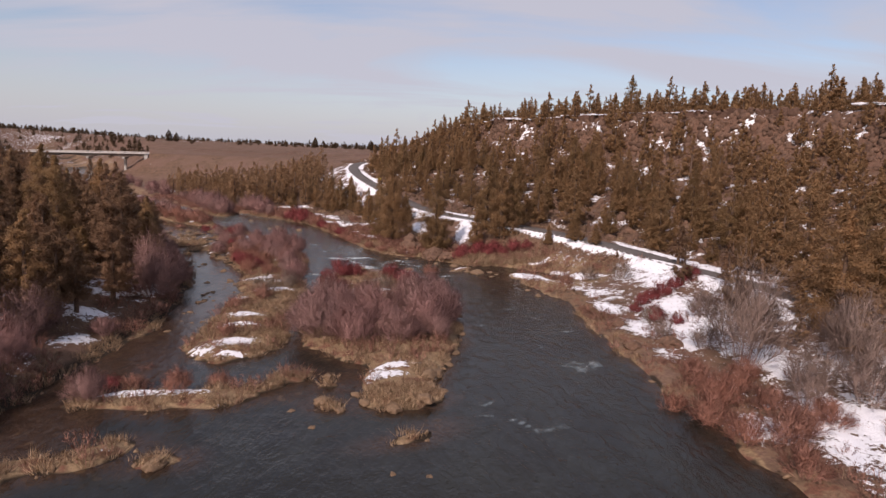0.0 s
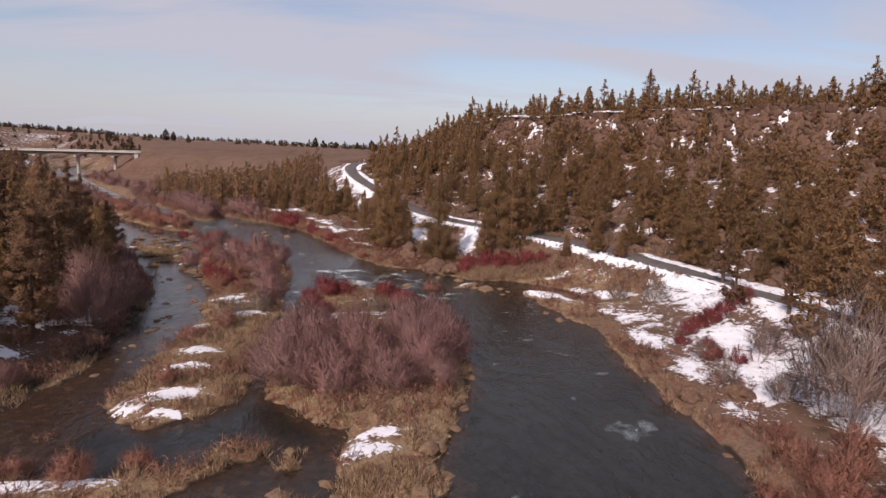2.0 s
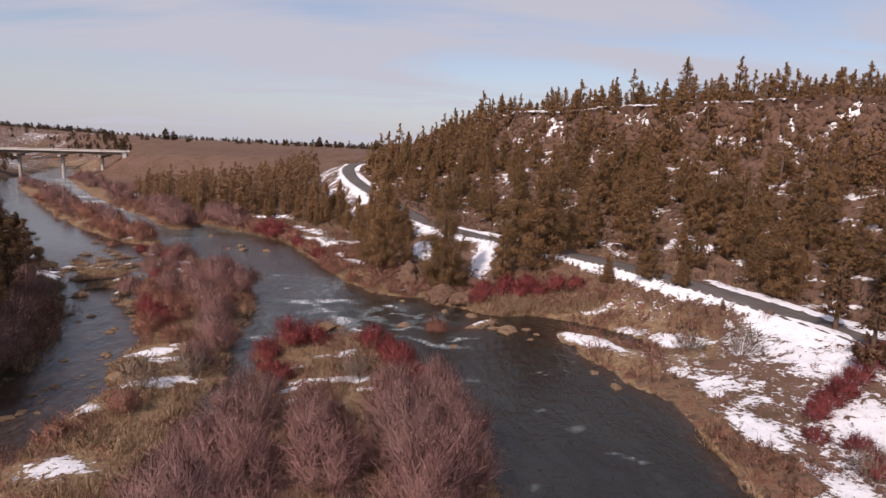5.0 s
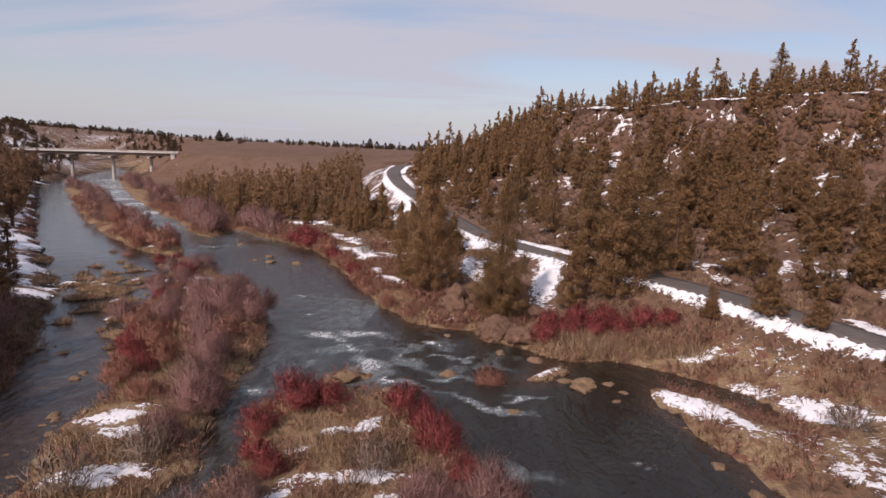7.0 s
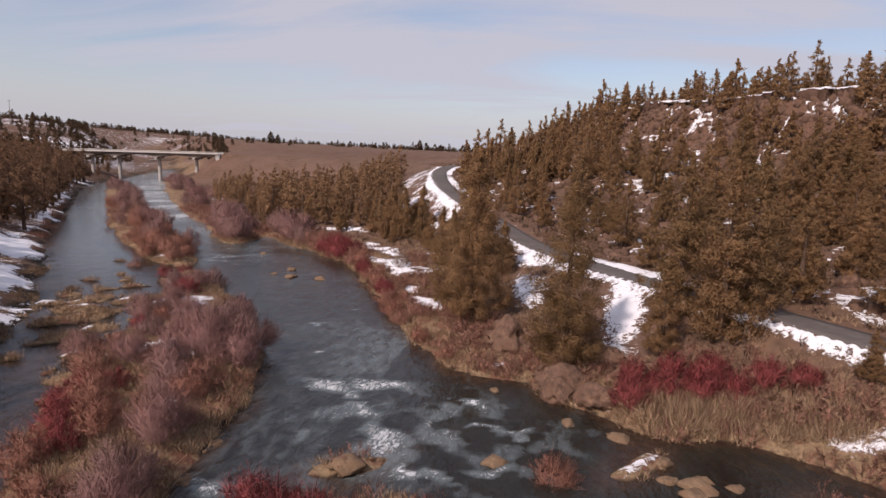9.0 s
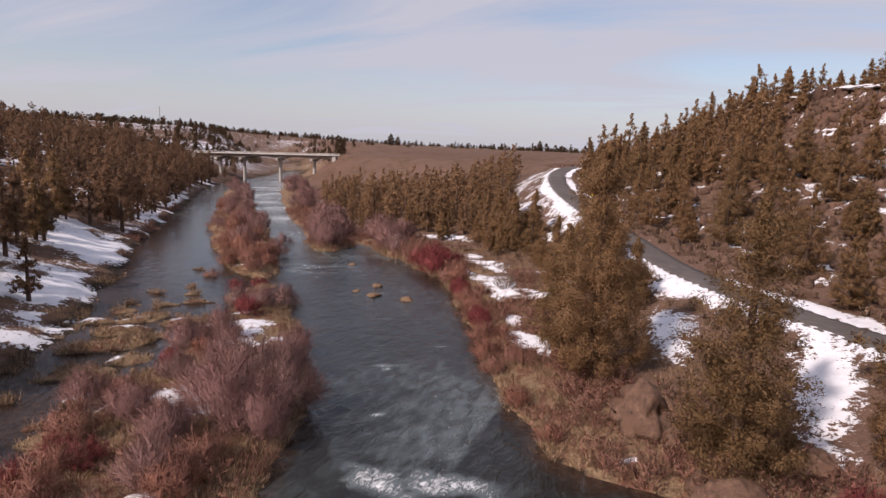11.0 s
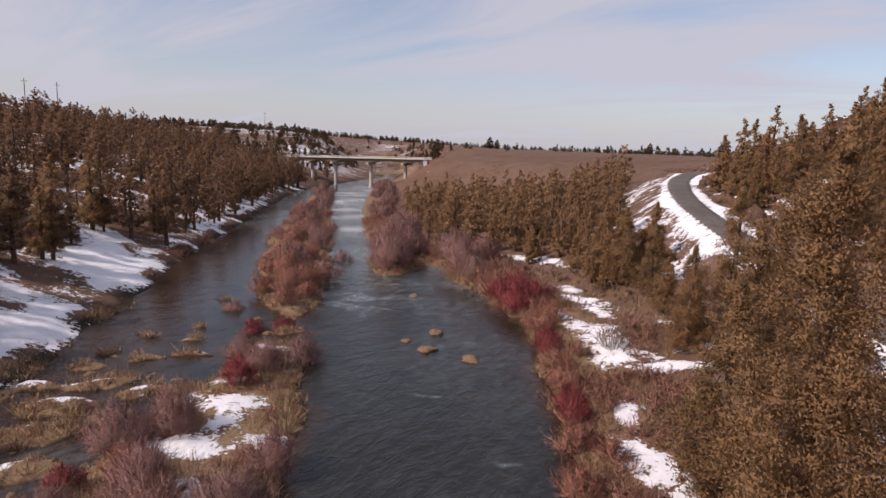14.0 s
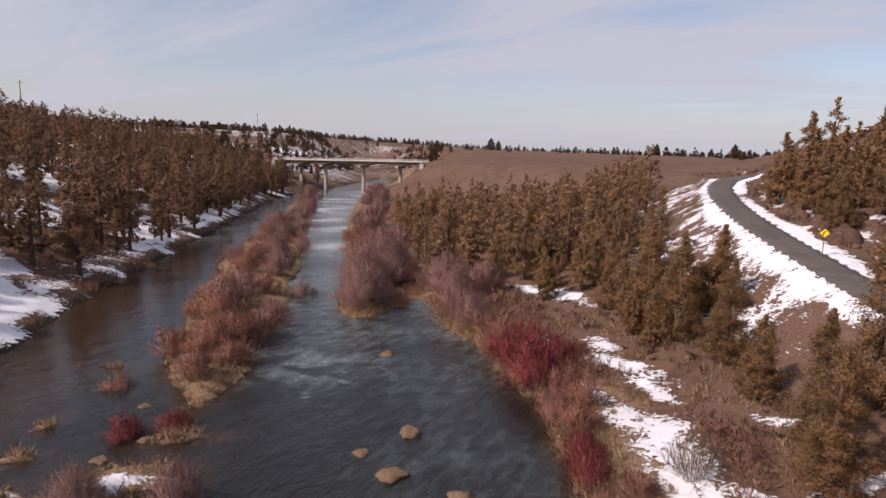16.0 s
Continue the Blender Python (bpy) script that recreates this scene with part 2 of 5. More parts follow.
M_YELLOW = plain_material("yellow sign paint", (0.85, 0.66, 0.03), 0.5, 0.08, 4.0)
M_BLACK = plain_material("black sign paint", (0.02, 0.02, 0.02), 0.6, 0.1, 4.0)
M_WOOD = plain_material("grey weathered wood", (0.30, 0.25, 0.21), 0.9, 0.4, 4.0)


# ---- building blocks ----
def facing(V, F, N):
    """Triangles wound so that they face the way of their corners' normals."""
    cross = np.cross(V[F[:, 1]] - V[F[:, 0]], V[F[:, 2]] - V[F[:, 0]])
    back = (cross * N[F[:, 0]]).sum(1) < 0
    out = F.copy()
    out[back] = F[back][:, [1, 0, 2]]
    return out


def unit(A):
    return A / (np.linalg.norm(A, axis=1, keepdims=True) + 1e-9)


def mesh_np(name, V, F, mat, N=None):
    """A mesh from arrays of corners and triangles; N: the corners' normals, where foliage is to catch the light clump by clump."""
    if N is not None:
        F = facing(V, F, N)
    V, F = np.ascontiguousarray(V, dtype=np.float32), np.ascontiguousarray(F, dtype=np.int32)
    me = bpy.data.meshes.new(name)
    me.vertices.add(len(V))
    me.vertices.foreach_set("co", V.ravel())
    me.loops.add(F.size)
    me.loops.foreach_set("vertex_index", F.ravel())
    me.polygons.add(len(F))
    me.polygons.foreach_set("loop_start", np.arange(0, F.size, F.shape[1], dtype=np.int32))
    me.update(calc_edges=True)
    me.validate()
    if N is not None:
        me.attributes.new("custom_normal", "FLOAT_VECTOR", "POINT").data.foreach_set("vector", np.ascontiguousarray(N, dtype=np.float32).ravel())
    me.materials.append(mat)
    return me


def mesh_bm(name, bm, mat, smooth=False):
    me = bpy.data.meshes.new(name)
    bm.normal_update()
    bm.to_mesh(me)
    bm.free()
    me.materials.append(mat)
    if smooth:
        me.polygons.foreach_set("use_smooth", [True] * len(me.polygons))
    return me


def under(name, me, parent, label=""):
    ob = new(name, me)
    ob.parent = parent
    return tagged(ob, label) if label else ob


def part(name, bm, mat, parent, label=""):
    return under(name, mesh_bm(name, bm, mat), parent, label)


def box(bm, cx, cy, cz, sx, sy, sz, rz=0.0, bevel=0.0):
    r = bmesh.ops.create_cube(bm, size=1.0, matrix=pose(cx, cy, cz, 0, 0, rz) @ Matrix.Diagonal((sx, sy, sz, 1)))
    if bevel:
        edges = {e for v in r["verts"] for e in v.link_edges}
        bmesh.ops.bevel(bm, geom=list(edges), offset=bevel, segments=1, affect="EDGES")


def tube(bm, a, b, r0, r1, n=6):
    a, b = Vector(a), Vector(b)
    d = b - a
    m = Matrix.Translation((a + b) / 2) @ d.to_track_quat("Z", "Y").to_matrix().to_4x4()
    bmesh.ops.create_cone(bm, cap_ends=True, segments=n, radius1=r0, radius2=r1, depth=d.length, matrix=m)


def join(parts):
    """Several (V, F) as one."""
    Vs, Fs, k = [], [], 0
    for V, F in parts:
        Vs.append(V)
        Fs.append(F + k)
        k += len(V)
    return np.concatenate(Vs), np.concatenate(Fs)


def spikes(A, B, R):
    """Thin three-sided twigs from the points A to the points B, R thick at the foot."""
    n = len(A)
    d = B - A
    d = d / (np.linalg.norm(d, axis=1, keepdims=True) + 1e-9)
    up = np.where(np.abs(d[:, 2:3]) < 0.9, np.array([[0, 0, 1.0]]), np.array([[1.0, 0, 0]]))
    u = np.cross(d, up)
    u /= np.linalg.norm(u, axis=1, keepdims=True)
    v = np.cross(d, u)
    R = np.asarray(R).reshape(-1, 1) * np.ones((n, 1))
    V = np.stack([A + u * R, A + (-0.5 * u + 0.866 * v) * R, A + (-0.5 * u - 0.866 * v) * R, B], 1).reshape(-1, 3)
    b = np.arange(n)[:, None] * 4
    F = np.concatenate([b + [0, 1, 3], b + [1, 2, 3], b + [2, 0, 3]], 1).reshape(-1, 3)
    return V, F


def needles(rng, C, way, long, wide):
    """Needle sprays: one slim leaf of three corners at each of the points C."""
    side = np.cross(way, rng.normal(size=C.shape))
    side /= np.linalg.norm(side, axis=1, keepdims=True)
    V = np.stack([C - way * long * 0.5 + side * wide, C - way * long * 0.5 - side * wide, C + way * long * 0.5], 1).reshape(-1, 3)
    return V, np.arange(len(C) * 3).reshape(-1, 3)


def lattice(seed):
    return np.random.default_rng(seed).random((256, 256))


GRIDS = [lattice(s) for s in range(6)]


def vn(x, y, scale, seed=0):
    """Smooth value noise, 0 to 1."""
    g = GRIDS[seed % 6]
    x, y = np.asarray(x, float) / scale + 37.3 * seed, np.asarray(y, float) / scale + 11.7 * seed
    i, j = np.floor(x).astype(int), np.floor(y).astype(int)
    u, v = x - i, y - j
    u, v = u * u * (3 - 2 * u), v * v * (3 - 2 * v)
    i, j, i1, j1 = i & 255, j & 255, (i + 1) & 255, (j + 1) & 255
    return (g[i, j] * (1 - u) + g[i1, j] * u) * (1 - v) + (g[i, j1] * (1 - u) + g[i1, j1] * u) * v


def fbm(x, y, scale, seed=0, octaves=4):
    s, a, t = 0, 1.0, 0.0
    for k in range(octaves):
        s, t = s + a * vn(x, y, scale / 2 ** k, seed + k), t + a
        a *= 0.5
    return s / t


def sstep(a, b, v):
    t = np.clip((np.asarray(v, float) - a) / (b - a), 0, 1)
    return t * t * (3 - 2 * t)


def to_line(x, y, line):
    """The distance to a line of points, and the third number of the line at the nearest place."""
    best, val = np.full(x.shape, 1e18), np.zeros(x.shape)
    for p, q in zip(line[:-1], line[1:]):
        dx, dy = q[0] - p[0], q[1] - p[1]
        t = np.clip(((x - p[0]) * dx + (y - p[1]) * dy) / (dx * dx + dy * dy), 0, 1)
        d = (x - p[0] - t * dx) ** 2 + (y - p[1] - t * dy) ** 2
        near = d < best
        best = np.where(near, d, best)
        if len(p) > 2:
            val = np.where(near, p[2] + t * (q[2] - p[2]), val)
    return np.sqrt(best), val


def inside(x, y, ring):
    c = np.zeros(x.shape, bool)
    for p, q in zip(ring, ring[1:] + ring[:1]):
        if p[1] != q[1]:
            c ^= ((p[1] > y) != (q[1] > y)) & (x < (q[0] - p[0]) * (y - p[1]) / (q[1] - p[1]) + p[0])
    return c


def smooth_line(pts, times=2):
    """Chaikin's corner cutting, ends kept."""
    for _ in range(times):
        out = [pts[0]]
        for p, q in zip(pts[:-1], pts[1:]):
            out.append(tuple(0.75 * a + 0.25 * b for a, b in zip(p, q)))
            out.append(tuple(0.25 * a + 0.75 * b for a, b in zip(p, q)))
        out.append(pts[-1])
        pts = out
    return pts


# ---- the plan: river, islands, path and hill ----
RIGHT_BANK = [(40, -400), (22, -60), (19.5, 10), (18.2, 29), (17.8, 35.5), (16.4, 41), (15.6, 50), (14.8, 58), (15, 63), (14, 69.5), (11, 77.5),
              (8.9, 84.0), (9.6, 85.4), (11.6, 85.3), (14.2, 83.4), (16.6, 80.6), (17.4, 81.6), (15.4, 86.0), (12.8, 88.8), (10, 90.6), (7.5, 91.2), (3.5, 90), (0, 92.4), (-4.2, 96.6), (-9.2, 97.2), (-12, 100.6), (-15.4, 105.2), (-18.8, 113),
              (-24, 122.8), (-27, 128), (-31, 134.5), (-36, 138.6), (-39.3, 142), (-45, 145.4), (-50, 149.8), (-54, 154), (-52.4, 148.5),
              (-53, 143.2), (-57, 144.8), (-66, 156.5), (-87.6, 180), (-129, 231), (-150, 260), (-168, 286), (-182, 310), (-208, 360), (-270, 440), (-380, 560)]
LEFT_BANK = [(-20, -400), (-34, -60), (-31, 10), (-26.5, 30), (-26.2, 48), (-27.5, 60), (-32, 75), (-38, 84.5), (-44, 93.5), (-50.5, 103), (-58, 110.5),
             (-64, 118.4), (-76, 130), (-86, 142), (-129, 195), (-150, 219), (-166, 242), (-183, 272), (-197, 300), (-225, 350), (-290, 440), (-400, 560)]
LONG_ISLE = [(-17, 43.4), (-14.2, 46.5), (-14.4, 52), (-16, 60), (-17, 70), (-18.5, 77), (-20.8, 86), (-22, 91), (-25, 98.5), (-32.6, 108.4), (-38.6, 114),
             (-42.4, 115.6), (-41.5, 109), (-38.6, 102.5), (-36, 96), (-33.5, 90), (-29, 81.5), (-25.6, 75), (-23.8, 67), (-22.6, 58), (-21.4, 50), (-21.6, 44.4)]
UPPER_ISLE = [(-47, 122.6), (-50.4, 127.5), (-58.5, 138), (-75.5, 158.5), (-94, 178), (-150, 240), (-163, 255), (-152, 233), (-109, 182), (-79, 147), (-64.5, 132.5), (-53, 124.5)]
NEAR_ISLE = [(-12.5, 48.4), (-9.8, 46.8), (-6.4, 44.4), (-5.0, 40.2), (-5.4, 36.6), (-2.8, 35.8), (-0.4, 37), (0.2, 43), (0.8, 50), (1.4, 60), (0.2, 66), (-2, 69.5), (-3.6, 73.5),
             (-5.8, 77.8), (-8.8, 80.4), (-12.3, 79.4), (-15.6, 77.5), (-15, 72.5), (-13.8, 67), (-14.2, 60), (-13.4, 52)]
PATH_LINE = [(58, 0, 3.4), (48, 35, 3.2), (38, 57, 3.2), (33.4, 69.5, 3.4), (29.9, 80.6, 3.6), (25, 90.4, 4.0), (19.7, 97, 4.5), (14.3, 102.9, 4.8), (8.3, 109.8, 4.8),
             (2.2, 118.5, 4.7), (-5.2, 129.3, 5.0), (-9.6, 139.5, 5.8), (-14.9, 149.8, 7.1), (-20.2, 160.8, 8.5), (-24.5, 170, 9.8), (-28.2, 183, 10.9), (-30.8, 196, 11.9), (-31.2, 206, 12.9)]
HIDDEN_ROAD = [(-28, 216, 13.7), (-18, 227, 14.3), (-4, 238, 15)]
BENCH = [(90, -400, 4), (70, -60, 3.8)] + smooth_line(PATH_LINE, 2) + [(-42, 232, 13), (-75, 262, 13.2), (-110, 281, 12.9), (-143, 291.5, 12.4),
                                                      (-162, 330, 13), (-200, 380, 14), (-270, 470, 16), (-390, 600, 18)]
RIM = [(160, -400, 31), (150, -60, 31), (128, 20, 31), (105, 85, 30), (77, 130, 29), (42, 166, 28.8), (30, 180, 28.6), (18, 194, 28.4), (3, 222, 27),
       (-15, 255, 22), (-40, 290, 16), (-100, 325, 15), (-180, 400, 17), (-250, 490, 19), (-370, 630, 22)]
RIGHT_S, LEFT_S = smooth_line(RIGHT_BANK, 1), smooth_line(LEFT_BANK, 1)
LONG_S, UPPER_S = smooth_line(LONG_ISLE + LONG_ISLE[:1], 1), smooth_line(UPPER_ISLE + UPPER_ISLE[:1], 1)
NEAR_S = smooth_line(NEAR_ISLE + NEAR_ISLE[:1], 1)
ROAD_S = smooth_line(PATH_LINE + HIDDEN_ROAD, 1)
RIVER = RIGHT_S + LEFT_S[::-1]
HILL_SIDE = BENCH + [(-390, 4000), (4000, 4000), (4000, -4000), (90, -4000)]
TOP_SIDE = RIM + [(-370, 4000), (4000, 4000), (4000, -4000), (160, -4000)]
# hummocks off the islands, in the shallows: x, y, half length, half width, turn
HUMMOCKS = [(-45.4, 119.4, 1.3, 0.6, 45), (-46.8, 105.4, 2.2, 1.0, 55), (-43.4, 105.8, 1.4, 1.1, 50), (-48.2, 110.2, 0.9, 0.6, 45), (-50.4, 106.6, 0.9, 0.6, 50), (-39.4, 95.2, 1.3, 0.9, 50), (-18.2, 36.4, 5.6, 1.7, 12), (-11.5, 41.3, 1.6, 1.0, 22), (-8.1, 39.4, 0.9, 0.6, 40), (-8, 41.5, 0.6, 0.4, 0), (-44.6, 102.8, 1.3, 0.9, 50), (-41.4, 102.2, 1.2, 0.8, 50), (-39.4, 97.9, 1.3, 0.9, 50), (-37.3, 94.6, 1.1, 0.7, 40), (-36.1, 91.8, 1.3, 1.0, 40), (-33.4, 87.6, 0.9, 0.7, 30), (-31, 85, 0.9, 0.6, 30), (-49.4, 102.6, 1.6, 0.9, 50), (-13.4, 38.6, 2.4, 0.7, 35), (-1.6, 33, 1.3, 0.5, 25), (-7.8, 36.8, 0.9, 0.5, 0), (-14.8, 28.4, 1.3, 0.8, 20), (-18.5, 28.6, 2.4, 1.3, 50), (-22, 26, 3, 1.3, 60),
            (-42.6, 99.2, 3.0, 1.5, 53), (-45.2, 102.2, 2.2, 1.3, 40), (-39.6, 95, 1.9, 1.2, 60), (-46.5, 111.8, 1.3, 0.5, 40), (-41.8, 107.2, 1.6, 0.7, 45), (-44.3, 115.8, 2.3, 1.2, 40), (-58, 123.4, 1.0, 0.25, 40),
            (2.2, 86.6, 1.8, 0.9, 60), (-12.1, 82.0, 1.7, 0.6, 60)]

shoals = np.random.default_rng(77)
for _ in range(16):
    hy = float(shoals.uniform(80, 118))
    hx = -34.5 - (hy - 84) * 0.62 + float(shoals.uniform(-2.6, 4.4))
    HUMMOCKS.append((hx, hy, float(shoals.uniform(0.35, 0.95)), float(shoals.uniform(0.3, 0.6)), float(shoals.uniform(0, 90))))


def terrain(x, y):
    """Height of the ground, and how far the place lies inside land (below nought: under water)."""
    x, y = np.atleast_1d(np.asarray(x, float)), np.atleast_1d(np.asarray(y, float))
    wx, wy = x + (vn(x, y, 3.1, 1) - 0.5) * 1.6, y + (vn(x, y, 3.1, 2) - 0.5) * 1.6
    dr, _ = to_line(wx, wy, RIGHT_S)
    dl, _ = to_line(wx, wy, LEFT_S)
    wet = inside(wx, wy, RIVER)
    di = np.full(x.shape, -1e9)
    for ring in (LONG_S, UPPER_S, NEAR_S):
        d, _ = to_line(wx, wy, ring)
        di = np.maximum(di, np.where(inside(wx, wy, ring), d, -d))
    for hx, hy, a, b, turn in HUMMOCKS:
        c, s = math.cos(radians(turn)), math.sin(radians(turn))
        u, v = ((wx - hx) * c + (wy - hy) * s) / a, (-(wx - hx) * s + (wy - hy) * c) / b
        di = np.maximum(di, (1 - np.hypot(u, v)) * b)
    shore = np.where(wet, np.maximum(di, -np.minimum(dr, dl)), np.minimum(dr, dl))
    # valley sides
    dc, zc = to_line(x, y, BENCH)
    dm, zm = to_line(x, y, RIM)
    up, top = inside(x, y, HILL_SIDE), inside(x, y, TOP_SIDE)
    u = dr / (dr + np.clip(dc - 2.0, 0, None) + 1e-6)
    p = 2.1 + 0.3 * sstep(125, 165, y)
    low = 0.45 + (zc - 0.45) * u ** p
    v = np.clip(dc - 1.6, 0, None) / (np.clip(dc - 1.6, 0, None) + dm + 1e-6)
    rise = 0.72 * v ** 1.35 + 0.28 * sstep(0.86, 0.985, v)
    hill = zc + (zm - zc) * rise
    flat = zm + np.minimum(dm * 0.02, 3)
    right = np.where(top, flat, np.where(up, hill, low))
    cap = 30 - 17 * sstep(215, 275, y) + 4 * sstep(320, 500, y)
    left = 0.5 + 0.8 * sstep(0, 5, dl) + cap * (1 - np.exp(-0.33 * np.clip(dl - 4, 0, None) / cap))
    land = np.where(dr < dl, right, left)
    # the far country
    r = np.hypot(x + 60, y - 120)
    az = np.degrees(np.arctan2(x + 20, y - 90))
    ridge = (6 * sstep(-36, -50, az) + 5 * sstep(-24, -38, az)) * sstep(250, 480, r)
    far = 18.5 + 14 * sstep(300, 1600, r) + 7 * (fbm(x, y, 420, 3) - 0.5) + ridge + 3 * ridge / 14 * (fbm(x, y, 60, 1) - 0.5)
    land = land + (far - land) * np.maximum(sstep(330, 620, r), sstep(-34, -44, az) * sstep(250, 520, r))
    land = 1 + (land - 1) * (1 - (1 - sstep(0, 45, np.minimum(dr, dl))) * sstep(280, 370, r))
    away = sstep(2.2, 6.0, dc)
    rough_in = np.where(dr < dl, np.where(up, away, away * 0.7), 1.0)
    land = land + rough_in * sstep(1, 8, np.minimum(dr, dl)) * ((fbm(x, y, 9, 2) - 0.5) * 1.5 + (fbm(x, y, 2.2, 4, 2) - 0.5) * 0.35)
    land = land + np.where(up & ~top, sstep(0.45, 0.8, v), 0) * (fbm(x, y, 6, 5) - 0.5) * 3.0
    isle = 0.55 * (1 - np.exp(-np.clip(di, 0, None) / 1.1)) + 0.3 * (fbm(x, y, 2.4, 3) - 0.45)
    bank = sstep(0, 2.2, shore)
    h_land = np.where(wet, isle, land) * np.where(wet, 1, bank) + 0.05
    h = np.where(shore > 0, np.maximum(h_land, 0.03 + 0.1 * np.clip(shore, 0, 1)), np.maximum(-0.9, 0.35 * shore - 0.02))
    return h, shore


def ground_z(x, y):
    return float(terrain(np.array([x]), np.array([y]))[0][0])


# ---- ground ----
def axis(lo, hi, a, b, fine):
    """Coordinates from lo to hi, fine between a and b, wider and wider outside."""
    mid = list(np.arange(a, b + fine, fine))
    out, s, p = [], fine, mid[-1]
    while p < hi:
        s *= 1.1
        p += s
        out.append(min(p, hi))
    left, s, p = [], fine, mid[0]
    while p > lo:
        s *= 1.1
        p -= s
        left.append(max(p, lo))
    return np.array(left[::-1] + mid + out)


def sheet(xs, ys):
    X, Y = np.meshgrid(xs, ys, indexing="ij")
    n, m = len(xs), len(ys)
    k = (np.arange(n - 1)[:, None] * m + np.arange(m - 1)[None, :]).ravel()
    F = np.stack([k, k + m, k + m + 1, k + 1], 1)
    return X.ravel(), Y.ravel(), F


# lying snow: x, y, half length, half width, turn
SNOW_ISLES = [(-4.6, 41.2, 1.7, 0.9, 10), (-3.8, 43.3, 1.6, 0.7, 15), (-22.8, 62.4, 1.6, 1.0, 0), (-19.2, 55.6, 1.9, 1.0, 0), (-17.6, 47.4, 1.9, 0.9, 20), (-20, 45, 1.7, 0.8, 0),
              (-19.4, 36.6, 3.6, 0.6, 8), (-18.5, 52, 1.6, 0.8, 10), (-8.4, 68.6, 2.4, 0.6, 15), (-8.6, 73.4, 0.6, 0.3, 110), (-22.6, 72.6, 1.2, 0.8, 20), (-18.6, 67.4, 1.5, 0.6, 10), (-18.3, 41, 1.6, 0.5, 0), (-16.6, 44.8, 1.3, 0.5, 0), (-21, 70.8, 1.7, 0.7, 0), (-20.4, 66.2, 1.8, 0.8, 0)]
SNOW_ISLES_FAR = [(-43.2, 100.2, 1.6, 0.35, 60), (-34.6, 90.8, 1.5, 0.9, 40), (-28.8, 92.6, 1.7, 0.9, 30), (-35.5, 105.8, 1.9, 0.9, 130), (-31.1, 100.3, 1.7, 1.1, 30), (-12.1, 81.8, 1.2, 0.5, 60),
                  (-30.4, 95.6, 1.5, 0.7, 30), (-54, 128.4, 2.1, 0.8, 40), (-45.3, 111.9, 1.5, 1.1, 40), (-42.8, 115.7, 2, 0.7, 40), (1.9, 86.9, 1.7, 0.9, 60), (-39.6, 104.5, 1.0, 0.6, 0),
                  (-43.5, 115.5, 1.2, 0.6, 50), (-40, 109.5, 1.0, 0.6, 40)]
SNOW_ISLES_LEFT = [(-46.8, 105, 1.3, 0.3, 55), (-43.4, 105.9, 0.9, 0.35, 50), (-40.2, 106.2, 1.2, 0.7, 50), (-36.6, 107.2, 1.6, 0.8, 45), (-35, 102.8, 2.0, 1.0, 40), (-40.2, 97, 1.2, 0.3, 50), (-36.1, 91.9, 0.9, 0.5, 40), (-44.9, 102.6, 1.4, 0.4, 50), (-49.5, 102.8, 1.5, 0.7, 50), (-37.3, 107.4, 1.6, 0.8, 50), (-33.3, 102.9, 1.3, 0.6, 40), (-30.3, 94.2, 2.4, 1.0, 40), (-32.2, 105.6, 1.4, 0.8, 40)]
SNOW_STRIPS = [(-23.1, 72.3, 1.8, 0.8, 20), (-22.2, 73.9, 1.1, 0.35, 10), (-20.9, 71.0, 1.5, 0.65, 30), (-8.7, 74.8, 0.9, 0.4, 60), (-10.5, 73.2, 0.9, 0.35, 20), (-11.8, 70.5, 0.8, 0.35, 20), (-6.4, 74.4, 0.6, 0.25, 100), (-11.3, 66.2, 1.2, 0.4, 40), (-9.7, 68.3, 1.4, 0.4, 15), (-7.7, 69.1, 1.2, 0.45, 20), (-10.4, 64.8, 0.7, 0.3, 30), (-8.8, 73.8, 0.8, 0.35, 20), (-6.2, 67.2, 0.9, 0.3, 20), (-9.1, 61.9, 0.8, 0.4, 20), (-37.2, 107.5, 0.8, 0.4, 40), (-30.9, 94.0, 1.2, 0.45, 20), (-24.5, 85.5, 0.9, 0.4, 30), (-36.5, 91.9, 1.0, 0.4, 40), (-34.1, 102.0, 0.7, 0.3, 30), (-40.2, 98.7, 0.9, 0.35, 50), (-29.9, 96.7, 0.6, 0.25, 20), (-38.3, 95.5, 0.6, 0.25, 20)]
SNOW_LEFT = [(-32, 63, 2.5, 1.2, 70), (-30.8, 50.5, 2.0, 0.9, 60), (-29.4, 45, 1.6, 0.8, 60), (-33.6, 56.5, 2.8, 1.3, 70), (-49, 99.6, 2.6, 0.9, 50), (-48, 95.6, 2.8, 1.5, 50), (-58, 106.5, 7.5, 3.3, 45), (-66, 108, 4, 2.4, 45), (-71, 119.4, 7, 3.2, 45), (-76, 126.6, 5, 2.4, 45), (-84.8, 139.4, 3.2, 1.3, 50), (-300, 374, 34, 15, 45),
             (-52, 88, 4, 2.4, 50), (-44, 84, 2.5, 1.4, 50), (-34, 58, 2.2, 1.6, 0), (-95, 152, 3, 1.2, 50), (-105, 164, 3, 1.2, 50), (-38, 70, 2.5, 2, 30)]
